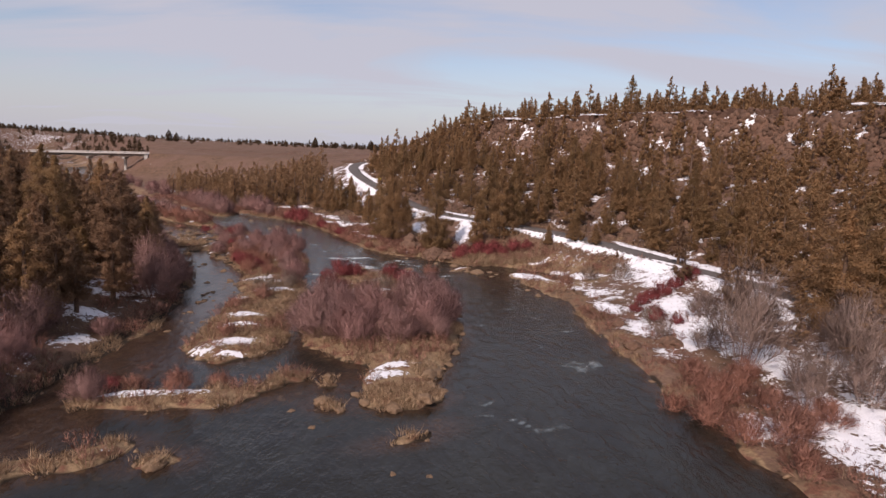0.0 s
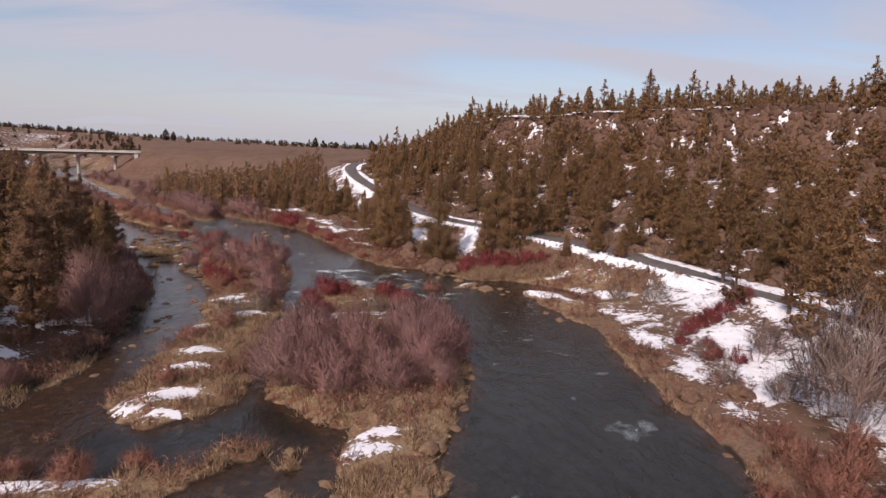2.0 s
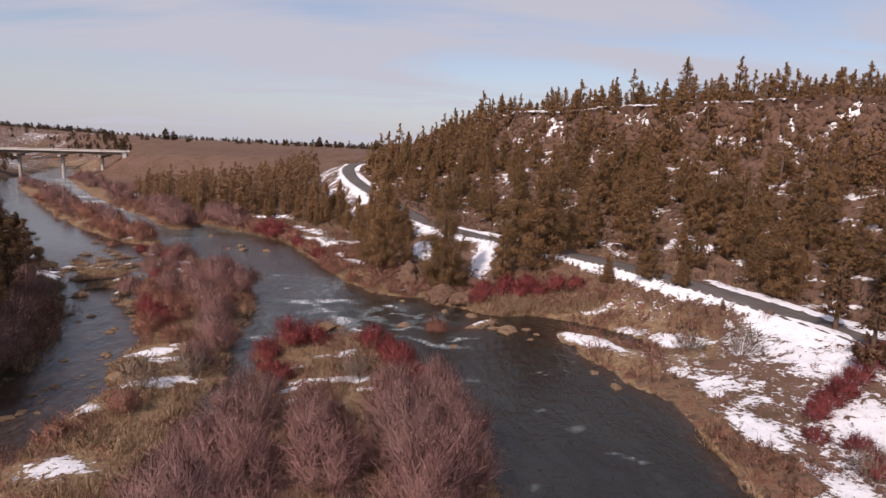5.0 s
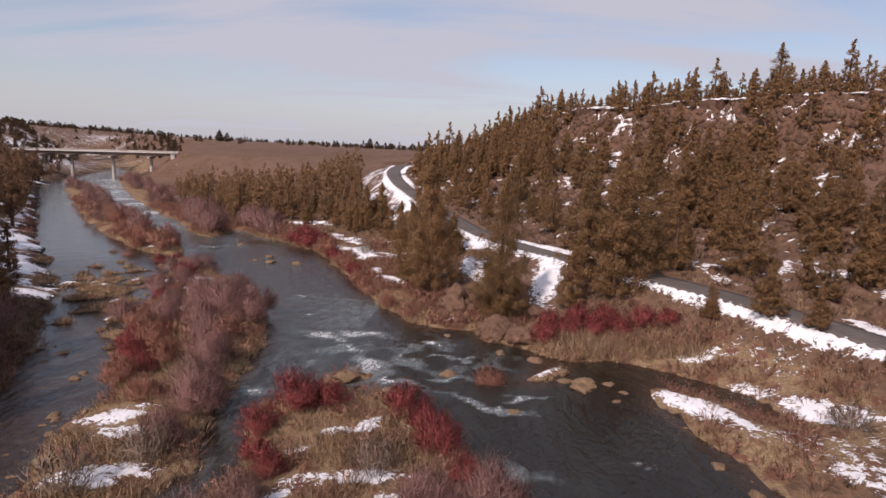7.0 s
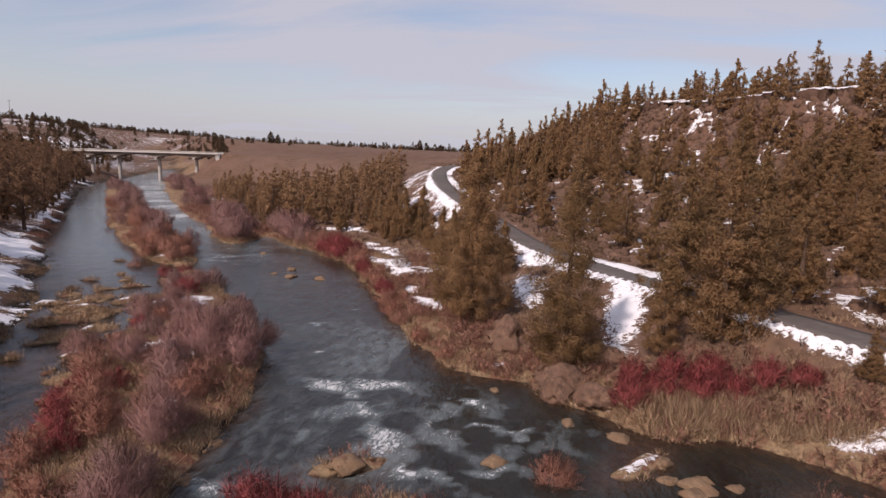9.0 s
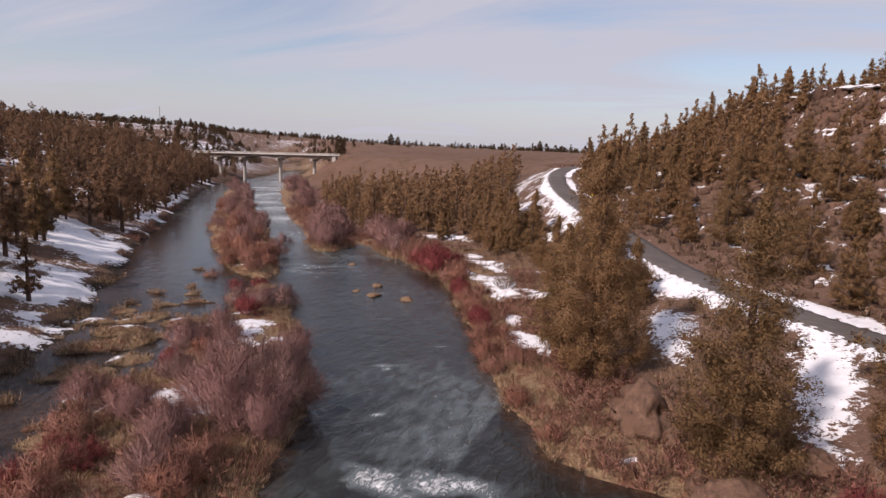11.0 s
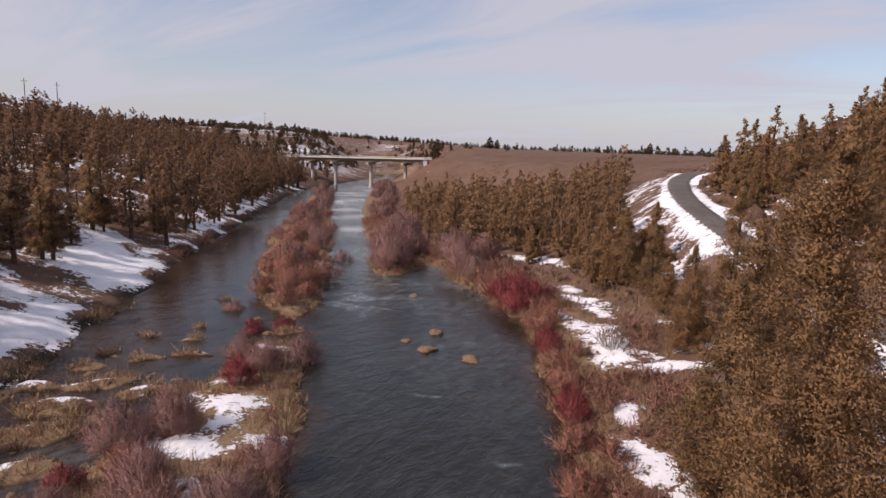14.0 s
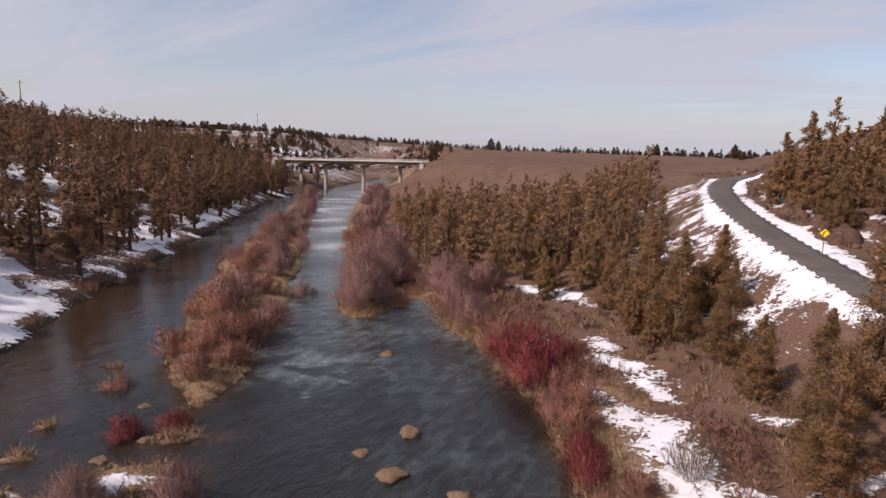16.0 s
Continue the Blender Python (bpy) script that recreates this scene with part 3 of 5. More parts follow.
SNOW_RIGHT = [(12.2, 81.0, 4.4, 1.1, 124), (16.5, 86.1, 1.8, 0.8, 150), (19.8, 81.8, 3.0, 1.5, 130), (17.9, 63, 2, 0.9, 120), (19.4, 57.2, 2.2, 1.1, 100), (26.8, 72.4, 4, 2.4, 115), (24.6, 62.2, 3.6, 2.4, 110), (21.8, 51.8, 2.4, 1.6, 100), (33, 76, 4, 1.6, 115), (17, 96.8, 1.6, 0.8, 130), (16.5, 73.6, 1.2, 0.6, 120), (18.6, 64.8, 2.2, 1.1, 130), (29, 77.8, 5.5, 2.6, 125), (24.3, 57.3, 3.6, 3.2, 90), (19, 48.6, 1.6, 1, 100),
              (18.8, 55.8, 2, 1.3, 100), (23.6, 53, 3, 2.6, 90), (26, 63.6, 5, 2.6, 115), (26.8, 46.3, 4, 2.8, 90), (20, 35, 2, 1.6, 90), (26, 36, 5, 3.6, 90), (47, 65, 4, 3, 120)]
SNOW_BENCH = [(3.4, 108.8, 6.5, 1.5, 84), (-5.3, 116.8, 3.0, 1.4, 110), (-6.3, 98.4, 0.8, 0.35, 30), (-15.4, 114.2, 3.2, 1.2, 135), (-5.4, 124, 2.6, 1.3, 120), (-5.2, 113.2, 2.4, 1.0, 110), (-18.2, 119.6, 1.8, 0.7, 110), (-17.4, 127.4, 2.4, 0.8, 20), (-15.8, 131, 1.6, 0.7, 40), (-29.4, 138, 1.8, 0.7, 130), (-22.4, 129.8, 3.6, 1.6, 115), (-26, 139.6, 3, 0.8, 130),
              (-19.3, 129, 1.3, 0.4, 150), (-24.4, 133.4, 2.8, 1.3, 110), (-21.6, 128, 2.4, 1.1, 110), (-31.6, 146.6, 1.8, 0.8, 140), (-40.5, 158.4, 5.5, 1.2, 150), (-28.6, 142.6, 4.4, 0.9, 155), (-26.6, 135, 2.6, 1.0, 120), (-19.4, 151.6, 2.4, 1.0, 100),
              (-18.3, 135.8, 2, 0.6, 160), (-97, 211, 4.5, 2.2, 130), (-36, 146, 1.6, 0.7, 130), (14.6, 91, 1.6, 0.7, 0), (-0.5, 92.8, 1.0, 0.4, 0)]


def spots(x, y, rows):
    s = np.zeros(x.shape)
    for cx, cy, a, b, turn in rows:
        near = (np.abs(x - cx) < a + b + 3) & (np.abs(y - cy) < a + b + 3)
        c, n = math.cos(radians(turn)), math.sin(radians(turn))
        u, v = ((x[near] - cx) * c + (y[near] - cy) * n) / a, (-(x[near] - cx) * n + (y[near] - cy) * c) / b
        s[near] = np.maximum(s[near], np.clip(1.28 - 0.72 * np.hypot(u, v), 0, 0.95))
    return s


def snow_cover(x, y, shore):
    s = np.zeros(x.shape)
    for rows in (SNOW_ISLES, SNOW_STRIPS, SNOW_ISLES_FAR, SNOW_ISLES_LEFT, SNOW_LEFT, SNOW_RIGHT, SNOW_BENCH):
        s = np.maximum(s, spots(x, y, rows))
    # ploughed banks along the path, wider on the river side
    d, _ = to_line(x, y, ROAD_S)
    hill = inside(x, y, HILL_SIDE)
    wide = np.where(hill, 1.7 + 1.2 * vn(x, y, 7, 3), 1.5 + (0.8 + 0.4 * sstep(110, 140, y)) * vn(x, y, 9, 1))
    edge = 1.75 - 0.15 * sstep(108, 140, y)
    band = sstep(edge - 0.3, edge + 0.1, d) * (1 - sstep(wide + edge - 1.1, wide + edge, d))
    gap = np.where(hill, sstep(0.2, 0.38, vn(x, y, 14, 5)), 0.85 + 0.15 * vn(x, y, 12, 2))
    s = np.maximum(s, band * gap)
    # streaks on the bank below the path where it climbs
    streak = sstep(138, 150, y) * (1 - sstep(205, 222, y)) * (1 - hill) * sstep(2, 4, d) * (1 - sstep(9, 13, d))
    s = np.maximum(s, streak * (0.25 + 0.42 * sstep(0.42, 0.62, vn(x + 0.4 * y, y - 0.4 * x, 1.7, 4))))
    # scattered remains on the hill, along the rim, in the left wood and far away
    dm, _ = to_line(x, y, RIM)
    on_hill = hill & (d > 4) & (y < 238)
    s = np.maximum(s, np.where(on_hill, sstep(0.52, 0.64, fbm(x, y, 2.6, 1)) * 0.7, 0))
    s = np.maximum(s, np.where(on_hill, (1 - sstep(0.5, 2.0, dm)) * (0.45 + 0.5 * sstep(0.35, 0.55, vn(x, y, 11, 2))), 0))
    dl, _ = to_line(x, y, LEFT_S)
    dr, _ = to_line(x, y, RIGHT_S)
    # the flat between the river and the path keeps much of its snow
    flat = (dr < dl) & ~hill & (y < 93) & (y > 20) & ~inside(x, y, RIVER)
    s = np.maximum(s, np.where(flat, sstep(1.4, 4.5, dr) * (1 - 0.6 * sstep(76, 86, y)) * (0.36 + 0.48 * sstep(0.36, 0.6, fbm(x, y, 6.5, 3))), 0))
    leftwood = (dl < dr) & (shore > 2) & ~inside(x, y, RIVER)
    s = np.maximum(s, np.where(leftwood, (sstep(0.46, 0.6, fbm(x, y, 7, 4)) * 0.8 + sstep(14, 40, dl) * (0.34 - 0.12 * sstep(100, 120, y)) + 0.22 * (1 - sstep(88, 100, y)) + (1 - sstep(4, 11, dl)) * sstep(88, 98, y) * 0.44) * (1 - 0.6 * sstep(245, 275, y)), 0))
    r = np.hypot(x + 60, y - 120)
    az = np.degrees(np.arctan2(x + 20, y - 90))
    s = np.maximum(s, sstep(420, 640, r) * sstep(0.5, 0.62, fbm(x, y * 2.5, 130, 2)) * 0.42)
    s = np.maximum(s, sstep(200, 260, r) * sstep(-30, -37, az) * sstep(0.46, 0.58, fbm(x, y, 22, 4)) * 0.6)
    return s * (shore > 0.15)


gx, gy = axis(-4200, 4200, -112, 62, 0.62), axis(-3000, 4600, 22, 188, 0.62)
X, Y, QF = sheet(gx, gy)
Z, SHORE = terrain(X, Y)
SNOW = snow_cover(X, Y, SHORE)
Z = Z + 0.10 * np.clip(SNOW, 0, 1) * (SHORE > 0.3)
ground_mesh = mesh_np("ground", np.stack([X, Y, Z], 1), QF, M_GROUND)
d_right, d_left = to_line(X, Y, RIGHT_S)[0], to_line(X, Y, LEFT_S)[0]
in_river = inside(X, Y, RIVER)
straw = np.where(in_river, 0.95, 0) + (1 - sstep(2, 8, d_right)) * (0.6 - 0.45 * (Y < 74)) * ~in_river + (1 - sstep(1, 4, d_left)) * 0.12 * ~in_river
dmr, _ = to_line(X, Y, RIM)
dbn, _ = to_line(X, Y, BENCH)
hillside = inside(X, Y, HILL_SIDE)
straw = straw + ~hillside * (d_right < d_left) * 0.3 * (1 - sstep(25, 60, d_right))
rocky = hillside * ~inside(X, Y, TOP_SIDE) * (0.25 + 0.6 * (1 - sstep(2, 22, dmr))) * sstep(4, 10, dbn)
wetness = np.where(d_left < d_right, np.where(in_river, 1 - sstep(0.02, 0.16, SHORE), 1 - 0.75 * sstep(0.2, 1.8, SHORE)), 1 - sstep(0.02, 0.16, SHORE)) * (SHORE < 3)
for key, val in (("snow", SNOW), ("straw", straw), ("rock", rocky), ("wet", wetness)):
    a = ground_mesh.attributes.new(key, "FLOAT", "POINT")
    a.data.foreach_set("value", np.ascontiguousarray(val, dtype=np.float32))
ground_mesh.polygons.foreach_set("use_smooth", [True] * len(ground_mesh.polygons))
ground = tagged(new("ground", ground_mesh), "brown earth and straw-coloured valley ground with patches of old snow", "ground", kind="structure")

# ---- water ----
FOAM = [(5.0, 35.4, 2.6, 0.35, -12), (11.0, 46.4, 1.2, 0.4, -18), (12.3, 47.2, 0.6, 0.4, 40), (12, 56, 0.8, 0.45, 30), (9.7, 60.6, 1.4, 0.3, -28), (7.4, 64.4, 0.9, 0.5, 20), (-13.6, 93.4, 2.0, 0.9, 15), (-16.4, 91.4, 1.8, 0.6, -25),
        (-11.3, 85.4, 0.7, 2.0, 15), (-4.7, 84, 1.6, 0.4, 0), (-2.2, 80.2, 2.6, 0.4, -20), (-0.2, 71.8, 1.7, 0.7, -35), (-17.6, 78.6, 0.9, 0.35, -50), (0.6, 81.6, 1.4, 0.3, 0)]
FOAM_FAR = [(-24, 105.2, 1.0, 0.22, -10), (-44.5, 130.4, 1.4, 0.25, 0), (-44.3, 127.4, 1.0, 0.22, 0), (-61.5, 143, 1.5, 0.35, 0), (-52, 150.4, 1.5, 0.3, 20), (-33, 125.3, 0.9, 0.2, 0),
            (-14.2, 89.3, 1.2, 0.5, 10), (-72, 158, 2, 0.4, 20), (-90, 178, 2.5, 0.5, 20), (-122, 213, 4, 0.7, 20), (-8.2, 82.6, 1.5, 0.35, -30), (3.2, 38.2, 1.0, 0.25, 0)]
FOAM_FINE = [(3.5, 57, 0.6, 0.3, -30), (8.2, 51, 0.4, 0.25, 30), (5.2, 67, 0.4, 0.25, 20), (-8, 92, 1.2, 0.25, -20), (-19.5, 98, 0.8, 0.2, 0),
             (-5, 88.6, 1.3, 0.25, 0), (-22, 112, 0.7, 0.15, 0), (-30, 116, 0.6, 0.15, 0), (6.8, 74, 0.8, 0.2, 0)]
wx_, wy_ = axis(-420, 45, -66, 21, 0.42), axis(-420, 600, 26, 152, 0.42)
WX, WY, WF = sheet(wx_, wy_)
HZ, WS = terrain(WX, WY)
BX = WX + 1.9 * (vn(WX, WY, 1.7, 3) - 0.5) + 0.9 * (vn(WX, WY, 0.8, 1) - 0.5)
BY = WY + 1.9 * (vn(WX, WY, 1.7, 5) - 0.5) + 0.9 * (vn(WX, WY, 0.8, 2) - 0.5)
foam = np.zeros(WX.shape)
for rows in (FOAM, FOAM_FAR, FOAM_FINE):
    foam = np.maximum(foam, np.clip(spots(BX, BY, rows) * (0.52 + 0.3 * sstep(70, 82, WY) * (1 - sstep(104, 112, WY))), 0, 1))
rapid = spots(WX, WY, [(-10, 87, 9, 6, 10), (-48, 132, 6, 4, 40), (-70, 155, 6, 4, 40)])
side = to_line(WX, WY, LEFT_S)[0]
# reaches made paler: riffles, and sky sheen put into the colour by region
broken = (WX < -14) * sstep(3, 6, side) * sstep(52, 66, WY) * (1 - sstep(100, 114, WY)) * (0.2 + 0.3 * vn(WX, WY, 5, 4)) + sstep(138, 175, WY) * (WX > -170) * (0.3 + 0.6 * vn(WX, WY, 7, 3)) + sstep(90, 120, WY) * (to_line(WX, WY, LEFT_S)[0] > 13) * (0.02 + 0.1 * vn(WX, WY, 6, 1) + 0.5 * sstep(118, 150, WY) * (0.5 + vn(WX, WY, 6, 1))) + 0.25 * spots(WX, WY, [(-9, 95, 14, 5, 140), (-15, 103, 9, 4, 125), (-30, 122, 12, 5, 135)])
# the foam mask also carries these pale reaches
foam = np.maximum(foam, np.maximum(rapid * (0.1 + 0.34 * sstep(0.4, 0.7, vn(BX, BY, 1.6, 2))), broken * 0.5))
WZ = 0.03 * (vn(WX, WY, 1.3, 2) - 0.5) + rapid * 0.10 * (vn(WX, WY, 0.9, 4) - 0.5) + foam * 0.10 * vn(WX, WY, 0.6, 5)
keep = (HZ.ravel()[WF] < 0.12).any(1)
used = np.unique(WF[keep])
back = np.zeros(len(WX), int)
back[used] = np.arange(len(used))
water_mesh = mesh_np("river", np.stack([WX, WY, WZ], 1)[used], back[WF[keep]], M_WATER)
shallow = np.clip(1 + WS / 1.9, 0, 1)
shallow = np.maximum(shallow, sstep(0, 1, (1 - sstep(4, 12, to_line(WX, WY, LEFT_S)[0])) * 0.8 * (WX < -20)))
calm = (WX < -16) * (0.4 + 0.6 * sstep(98, 126, WY)) * (1 - sstep(9, 14, to_line(WX, WY, LEFT_S)[0])) + (1 - sstep(20, 32, WY)) * 0.5
for key, val in (("foam", foam), ("shallow", shallow), ("calm", calm)):
    a = water_mesh.attributes.new(key, "FLOAT", "POINT")
    a.data.foreach_set("value", np.ascontiguousarray(val[used], dtype=np.float32))
water_mesh.polygons.foreach_set("use_smooth", [True] * len(water_mesh.polygons))
water = tagged(new("river", water_mesh), "dark green-grey river water with riffles and white foam", "river", kind="structure")


# ---- path ----
def ribbon(line, half, lift, thick):
    """A strip of even width along a line, with a rounded crown and real thickness."""
    P = np.array(line)
    T = np.gradient(P[:, :2], axis=0)
    T /= np.linalg.norm(T, axis=1, keepdims=True)
    N = np.stack([-T[:, 1], T[:, 0]], 1)
    rows = []
    half = half[:, None]
    for k, more, dz in ((-1, -0.06, -thick), (-1, 0, 0), (-0.5, 0, 0.02), (0, 0, 0.03), (0.5, 0, 0.02), (1, 0, 0), (1, 0.06, -thick)):
        rows.append(np.concatenate([P[:, :2] + N * (half * k + more), P[:, 2:3] + lift + dz], 1))
    V = np.stack(rows, 1).reshape(-1, 3)
    n, m = len(P), len(rows)
    k = (np.arange(n - 1)[:, None] * m + np.arange(m - 1)[None, :]).ravel()
    return V, np.stack([k, k + 1, k + m + 1, k + m], 1)


fine_road = smooth_line(PATH_LINE + HIDDEN_ROAD, 4)
rv, rf = ribbon(fine_road, 1.95 - 0.2 * sstep(108, 140, [p[1] for p in fine_road]), 0.12, 0.35)
road_mesh = mesh_np("path", rv, rf, M_ROAD)
road = tagged(new("path", road_mesh), "narrow worn asphalt path cleared of snow", "path", kind="structure")


# ---- bridge ----
def bridge():
    e, d = Vector((-143.6, 291.1, 0)), Vector((-0.9588, -0.2840, 0))
    side = Vector((0.2840, -0.9588, 0))      # towards the camera
    ang = math.degrees(math.atan2(d.y, d.x))
    root = tagged(new("bridge"), "concrete road bridge on slender piers over the river", "bridge")
    root.matrix_basis = pose(e.x, e.y, 0, 0, 1.2, ang)
    L = 62.0

    def at(name, make, mat, label=""):
        bm = bmesh.new()
        make(bm)
        return part(name, bm, mat, root, label)
    # local x runs west along the deck, local y to the far side is negative of `side`
    at("deck", lambda b: box(b, L / 2 + 0.2, 0, 12.3, L - 0.4, 10.2, 0.28, 0, 0.05), M_CONCRETE)
    piers = (10.7, 25.8, 41.8, 52.5)
    bm = bmesh.new()
    box(bm, 0, 0, 0.38, 0.14, 0.14, 0.76, 0, 0.02)
    post = mesh_bm("rail_post", bm, M_CONCRETE)
    for y in (-4.9, 4.9):
        barrier = at("barrier", lambda b: (box(b, L / 2 + 0.4, y, 12.58, L - 0.8, 0.32, 0.3, 0, 0.03), box(b, L / 2 + 0.4, y, 13.12, L - 0.8, 0.2, 0.16, 0, 0.03)), M_PALE, "pale concrete barrier with a top rail")
        for k in range(26):
            under("rail_post", post, barrier).matrix_basis = pose(1.4 + k * (L - 2.2) / 25, y, 12.44)
    # girders that deepen over the piers
    for y in (-3.9, -1.3, 1.3, 3.9):
        bm = bmesh.new()
        xs = np.linspace(0.6, L - 0.6, 61)
        near = np.min(np.abs(xs[:, None] - np.array((0.6, *piers, L - 0.6))), 1)
        low = 11.35 - 0.75 * np.exp(-(near / 3.2) ** 2)
        rows = [[bm.verts.new((float(x), y + dy, float(z))) for dy, z in ((-0.25, 12.16), (0.25, 12.16), (0.25, lz), (-0.25, lz))] for x, lz in zip(xs, low)]
        for p, q in zip(rows[:-1], rows[1:]):
            for i in range(4):
                bm.faces.new((p[i], q[i], q[(i + 1) % 4], p[(i + 1) % 4]))
        bm.faces.new(rows[0][::-1])
        bm.faces.new(rows[-1])
        part("girder", bm, M_GIRDER, root, "brown weathered concrete girder")
    for s in piers:
        p = at("pier", lambda b: (tube(b, (s, 0.0, -1.5), (s, 0.0, 9.9), 0.75, 0.7, 12)), M_CONCRETE)
        bm = bmesh.new()
        box(bm, s, 0, 10.2, 1.2, 8.8, 0.8, 0, 0.1)
        part("pier_cap", bm, M_CONCRETE, p)
    for s in (0.9, L + 0.3):
        at("abutment", lambda b: box(b, s, 0, 10.0, 1.6, 9.4, 4.0, 0, 0.05), M_CONCRETE)
    return root


bridge()


# ---- plants: how each kind grows ----
def tree_arrays(seed, height, width, clumps, sprays, size, bare, lumpy=0.42, taper=1.0, slim=0.26, branched=True, tight=0.9, stub=1.0, leader=0.1):
    """Trunk with limbs, and a crown of many leaf sprays in clumps with gaps between them."""
    rng = np.random.default_rng(seed)
    lean = rng.normal(0, 0.009, 2)
    # trunk in rings
    n, rings = 7, 6
    zs = np.linspace(-0.3, height * 0.84, rings)
    r0 = 0.022 * height + 0.03
    V = []
    for z in zs:
        r = r0 * (1.15 - z / height) + 0.01
        a = np.arange(n) * 2 * np.pi / n
        V.append(np.stack([lean[0] * z + r * np.cos(a), lean[1] * z + r * np.sin(a), np.full(n, z)], 1))
    V = np.concatenate(V)
    F = []
    for k in range(rings - 1):
        for j in range(n):
            a, b = k * n + j, k * n + (j + 1) % n
            F += [(a, b, b + n), (a, b + n, a + n)]
    trunk = [(V, np.array(F))]
    # clumps
    zf = bare + (1 - bare) * (1 - np.sqrt(1 - 0.985 * rng.random(clumps)))
    ph = rng.random(4) * 6.28
    ang = rng.random(clumps) * 6.28
    prof = np.where(zf < bare + 0.15 * (1 - bare), 0.7 + 2.0 * (zf - bare), 1.0) * np.clip((1.03 - zf) / (1 - bare), 0, 1) ** (0.82 * taper)
    lump = 1 + lumpy * (np.sin(3 * ang + ph[0] + zf * 7) * 0.5 + np.sin(5 * ang - ph[1] + zf * 15) * 0.5)
    rad = width * prof * lump * (0.2 + 0.85 * rng.random(clumps) ** 0.55)
    C = np.stack([rad * np.cos(ang) + lean[0] * zf * height, rad * np.sin(ang) + lean[1] * zf * height, zf * height + rad * 0.10], 1)
    top = max(4, clumps // 11)                     # the leader
    f = np.arange(top) / top
    C[:top] = np.stack([rng.normal(0, leader, top) * width * (1.05 - f), rng.normal(0, leader, top) * width * (1.05 - f), height * (0.78 + 0.21 * f)], 1)
    pick = rng.choice(clumps, min(clumps, 34), replace=False)
    foot = C[pick] * np.array([0.04, 0.04, 1]) - np.array([0, 0, 1]) * (rad[pick] * 0.35)[:, None]
    limbs = spikes(foot, C[pick], 0.012 * height * 0.4 + 0.008)
    spread = (0.06 + 0.05 * rng.random(clumps)) * width * 2.0 * tight
    spread[:top] *= 0.75 - 0.4 * f
    ball = unit(rng.normal(size=(clumps * sprays, 3))) * (2.1 * rng.random(clumps * sprays) ** 0.75)[:, None]
    P = (C[:, None, :] + ball.reshape(clumps, sprays, 3) * spread[:, None, None] * np.array([1, 1, 0.8])).reshape(-1, 3)
    P[:, 2] = np.clip(P[:, 2], 0.12, None)
    out = P - np.repeat(C, sprays, 0)
    out = out / (np.linalg.norm(out, axis=1, keepdims=True) + 1e-6)
    way = out * 0.8 + rng.normal(0, 0.55, P.shape) + np.array([0, 0, 0.25]) + np.stack([P[:, 0], P[:, 1], 0 * P[:, 0]], 1) / width * 0.35
    way /= np.linalg.norm(way, axis=1, keepdims=True)
    long = size * stub * (1.2 + 1.8 * rng.random(len(P)))[:, None]
    crown = needles(rng, P, way, long, size * (slim + slim * rng.random(len(P)))[:, None])
    radial = np.stack([P[:, 0] / width, P[:, 1] / width, np.full(len(P), 0.35)], 1)
    N = np.repeat(unit(0.75 * out + 0.55 * radial + np.array([0, 0, 0.2]) + rng.normal(0, 0.18, P.shape)), 3, 0)
    if branched:
        crown = join([crown, limbs])
        N = np.concatenate([N, unit(limbs[0] * np.array([1, 1, 0]) + np.array([0, 0, 0.3]))])
    return join(trunk), crown, N


def bush_arrays(seed, height, width, stems, twigs, thick, droop=0.15, core=0.5, fine=False):
    """Many stems from one stool, each carrying sheaves of thin twigs."""
    rng = np.random.default_rng(seed)
    a = rng.random(stems) * 6.28
    out = np.sqrt(rng.random(stems))
    base = np.stack([np.cos(a) * out * width * 0.35, np.sin(a) * out * width * 0.35, np.full(stems, -0.1)], 1)
    out = out * (0.85 + 0.3 * rng.random(stems))
    tip = np.stack([np.cos(a) * out * width * 0.85, np.sin(a) * out * width * 0.85, height * (0.5 + 0.38 * rng.random(stems)) * np.clip(1.02 - 0.62 * out ** 2, 0.2, 1)], 1)
    stem = spikes(base, tip, thick * 1.35)
    k = np.repeat(np.arange(stems), twigs)
    f = core * 0.4 + (1 - core * 0.4) * rng.random(len(k)) ** 0.7
    A = base[k] + (tip[k] - base[k]) * f[:, None]
    d = (tip - base)[k]
    d /= np.linalg.norm(d, axis=1, keepdims=True)
    d = d + rng.normal(0, 0.55, size=d.shape) + np.array([0, 0, 0.25])
    d /= np.linalg.norm(d, axis=1, keepdims=True)
    B = A + d * (height * (0.16 + 0.22 * rng.random(len(k))))[:, None]
    B[:, 2] = np.clip(B[:, 2] - droop * rng.random(len(k)), 0.1, None)
    twig = spikes if fine else (lambda a, b, r: needles(rng, (a + b) / 2, (b - a) / np.linalg.norm(b - a, axis=1, keepdims=True), np.linalg.norm(b - a, axis=1, keepdims=True), np.asarray(r).reshape(-1, 1) * 1.2))
    t1 = twig(A, B, thick * (0.7 + 0.6 * rng.random(len(k))))
    g = 0.35 + 0.6 * rng.random(len(k))
    A2 = A + (B - A) * g[:, None]
    d2 = d + rng.normal(0, 0.55, size=d.shape)
    d2 /= np.linalg.norm(d2, axis=1, keepdims=True)
    t2 = twig(A2, A2 + d2 * (height * 0.13 * (0.5 + rng.random(len(k))))[:, None], thick * 0.75)
    return stem, join([t1, t2])


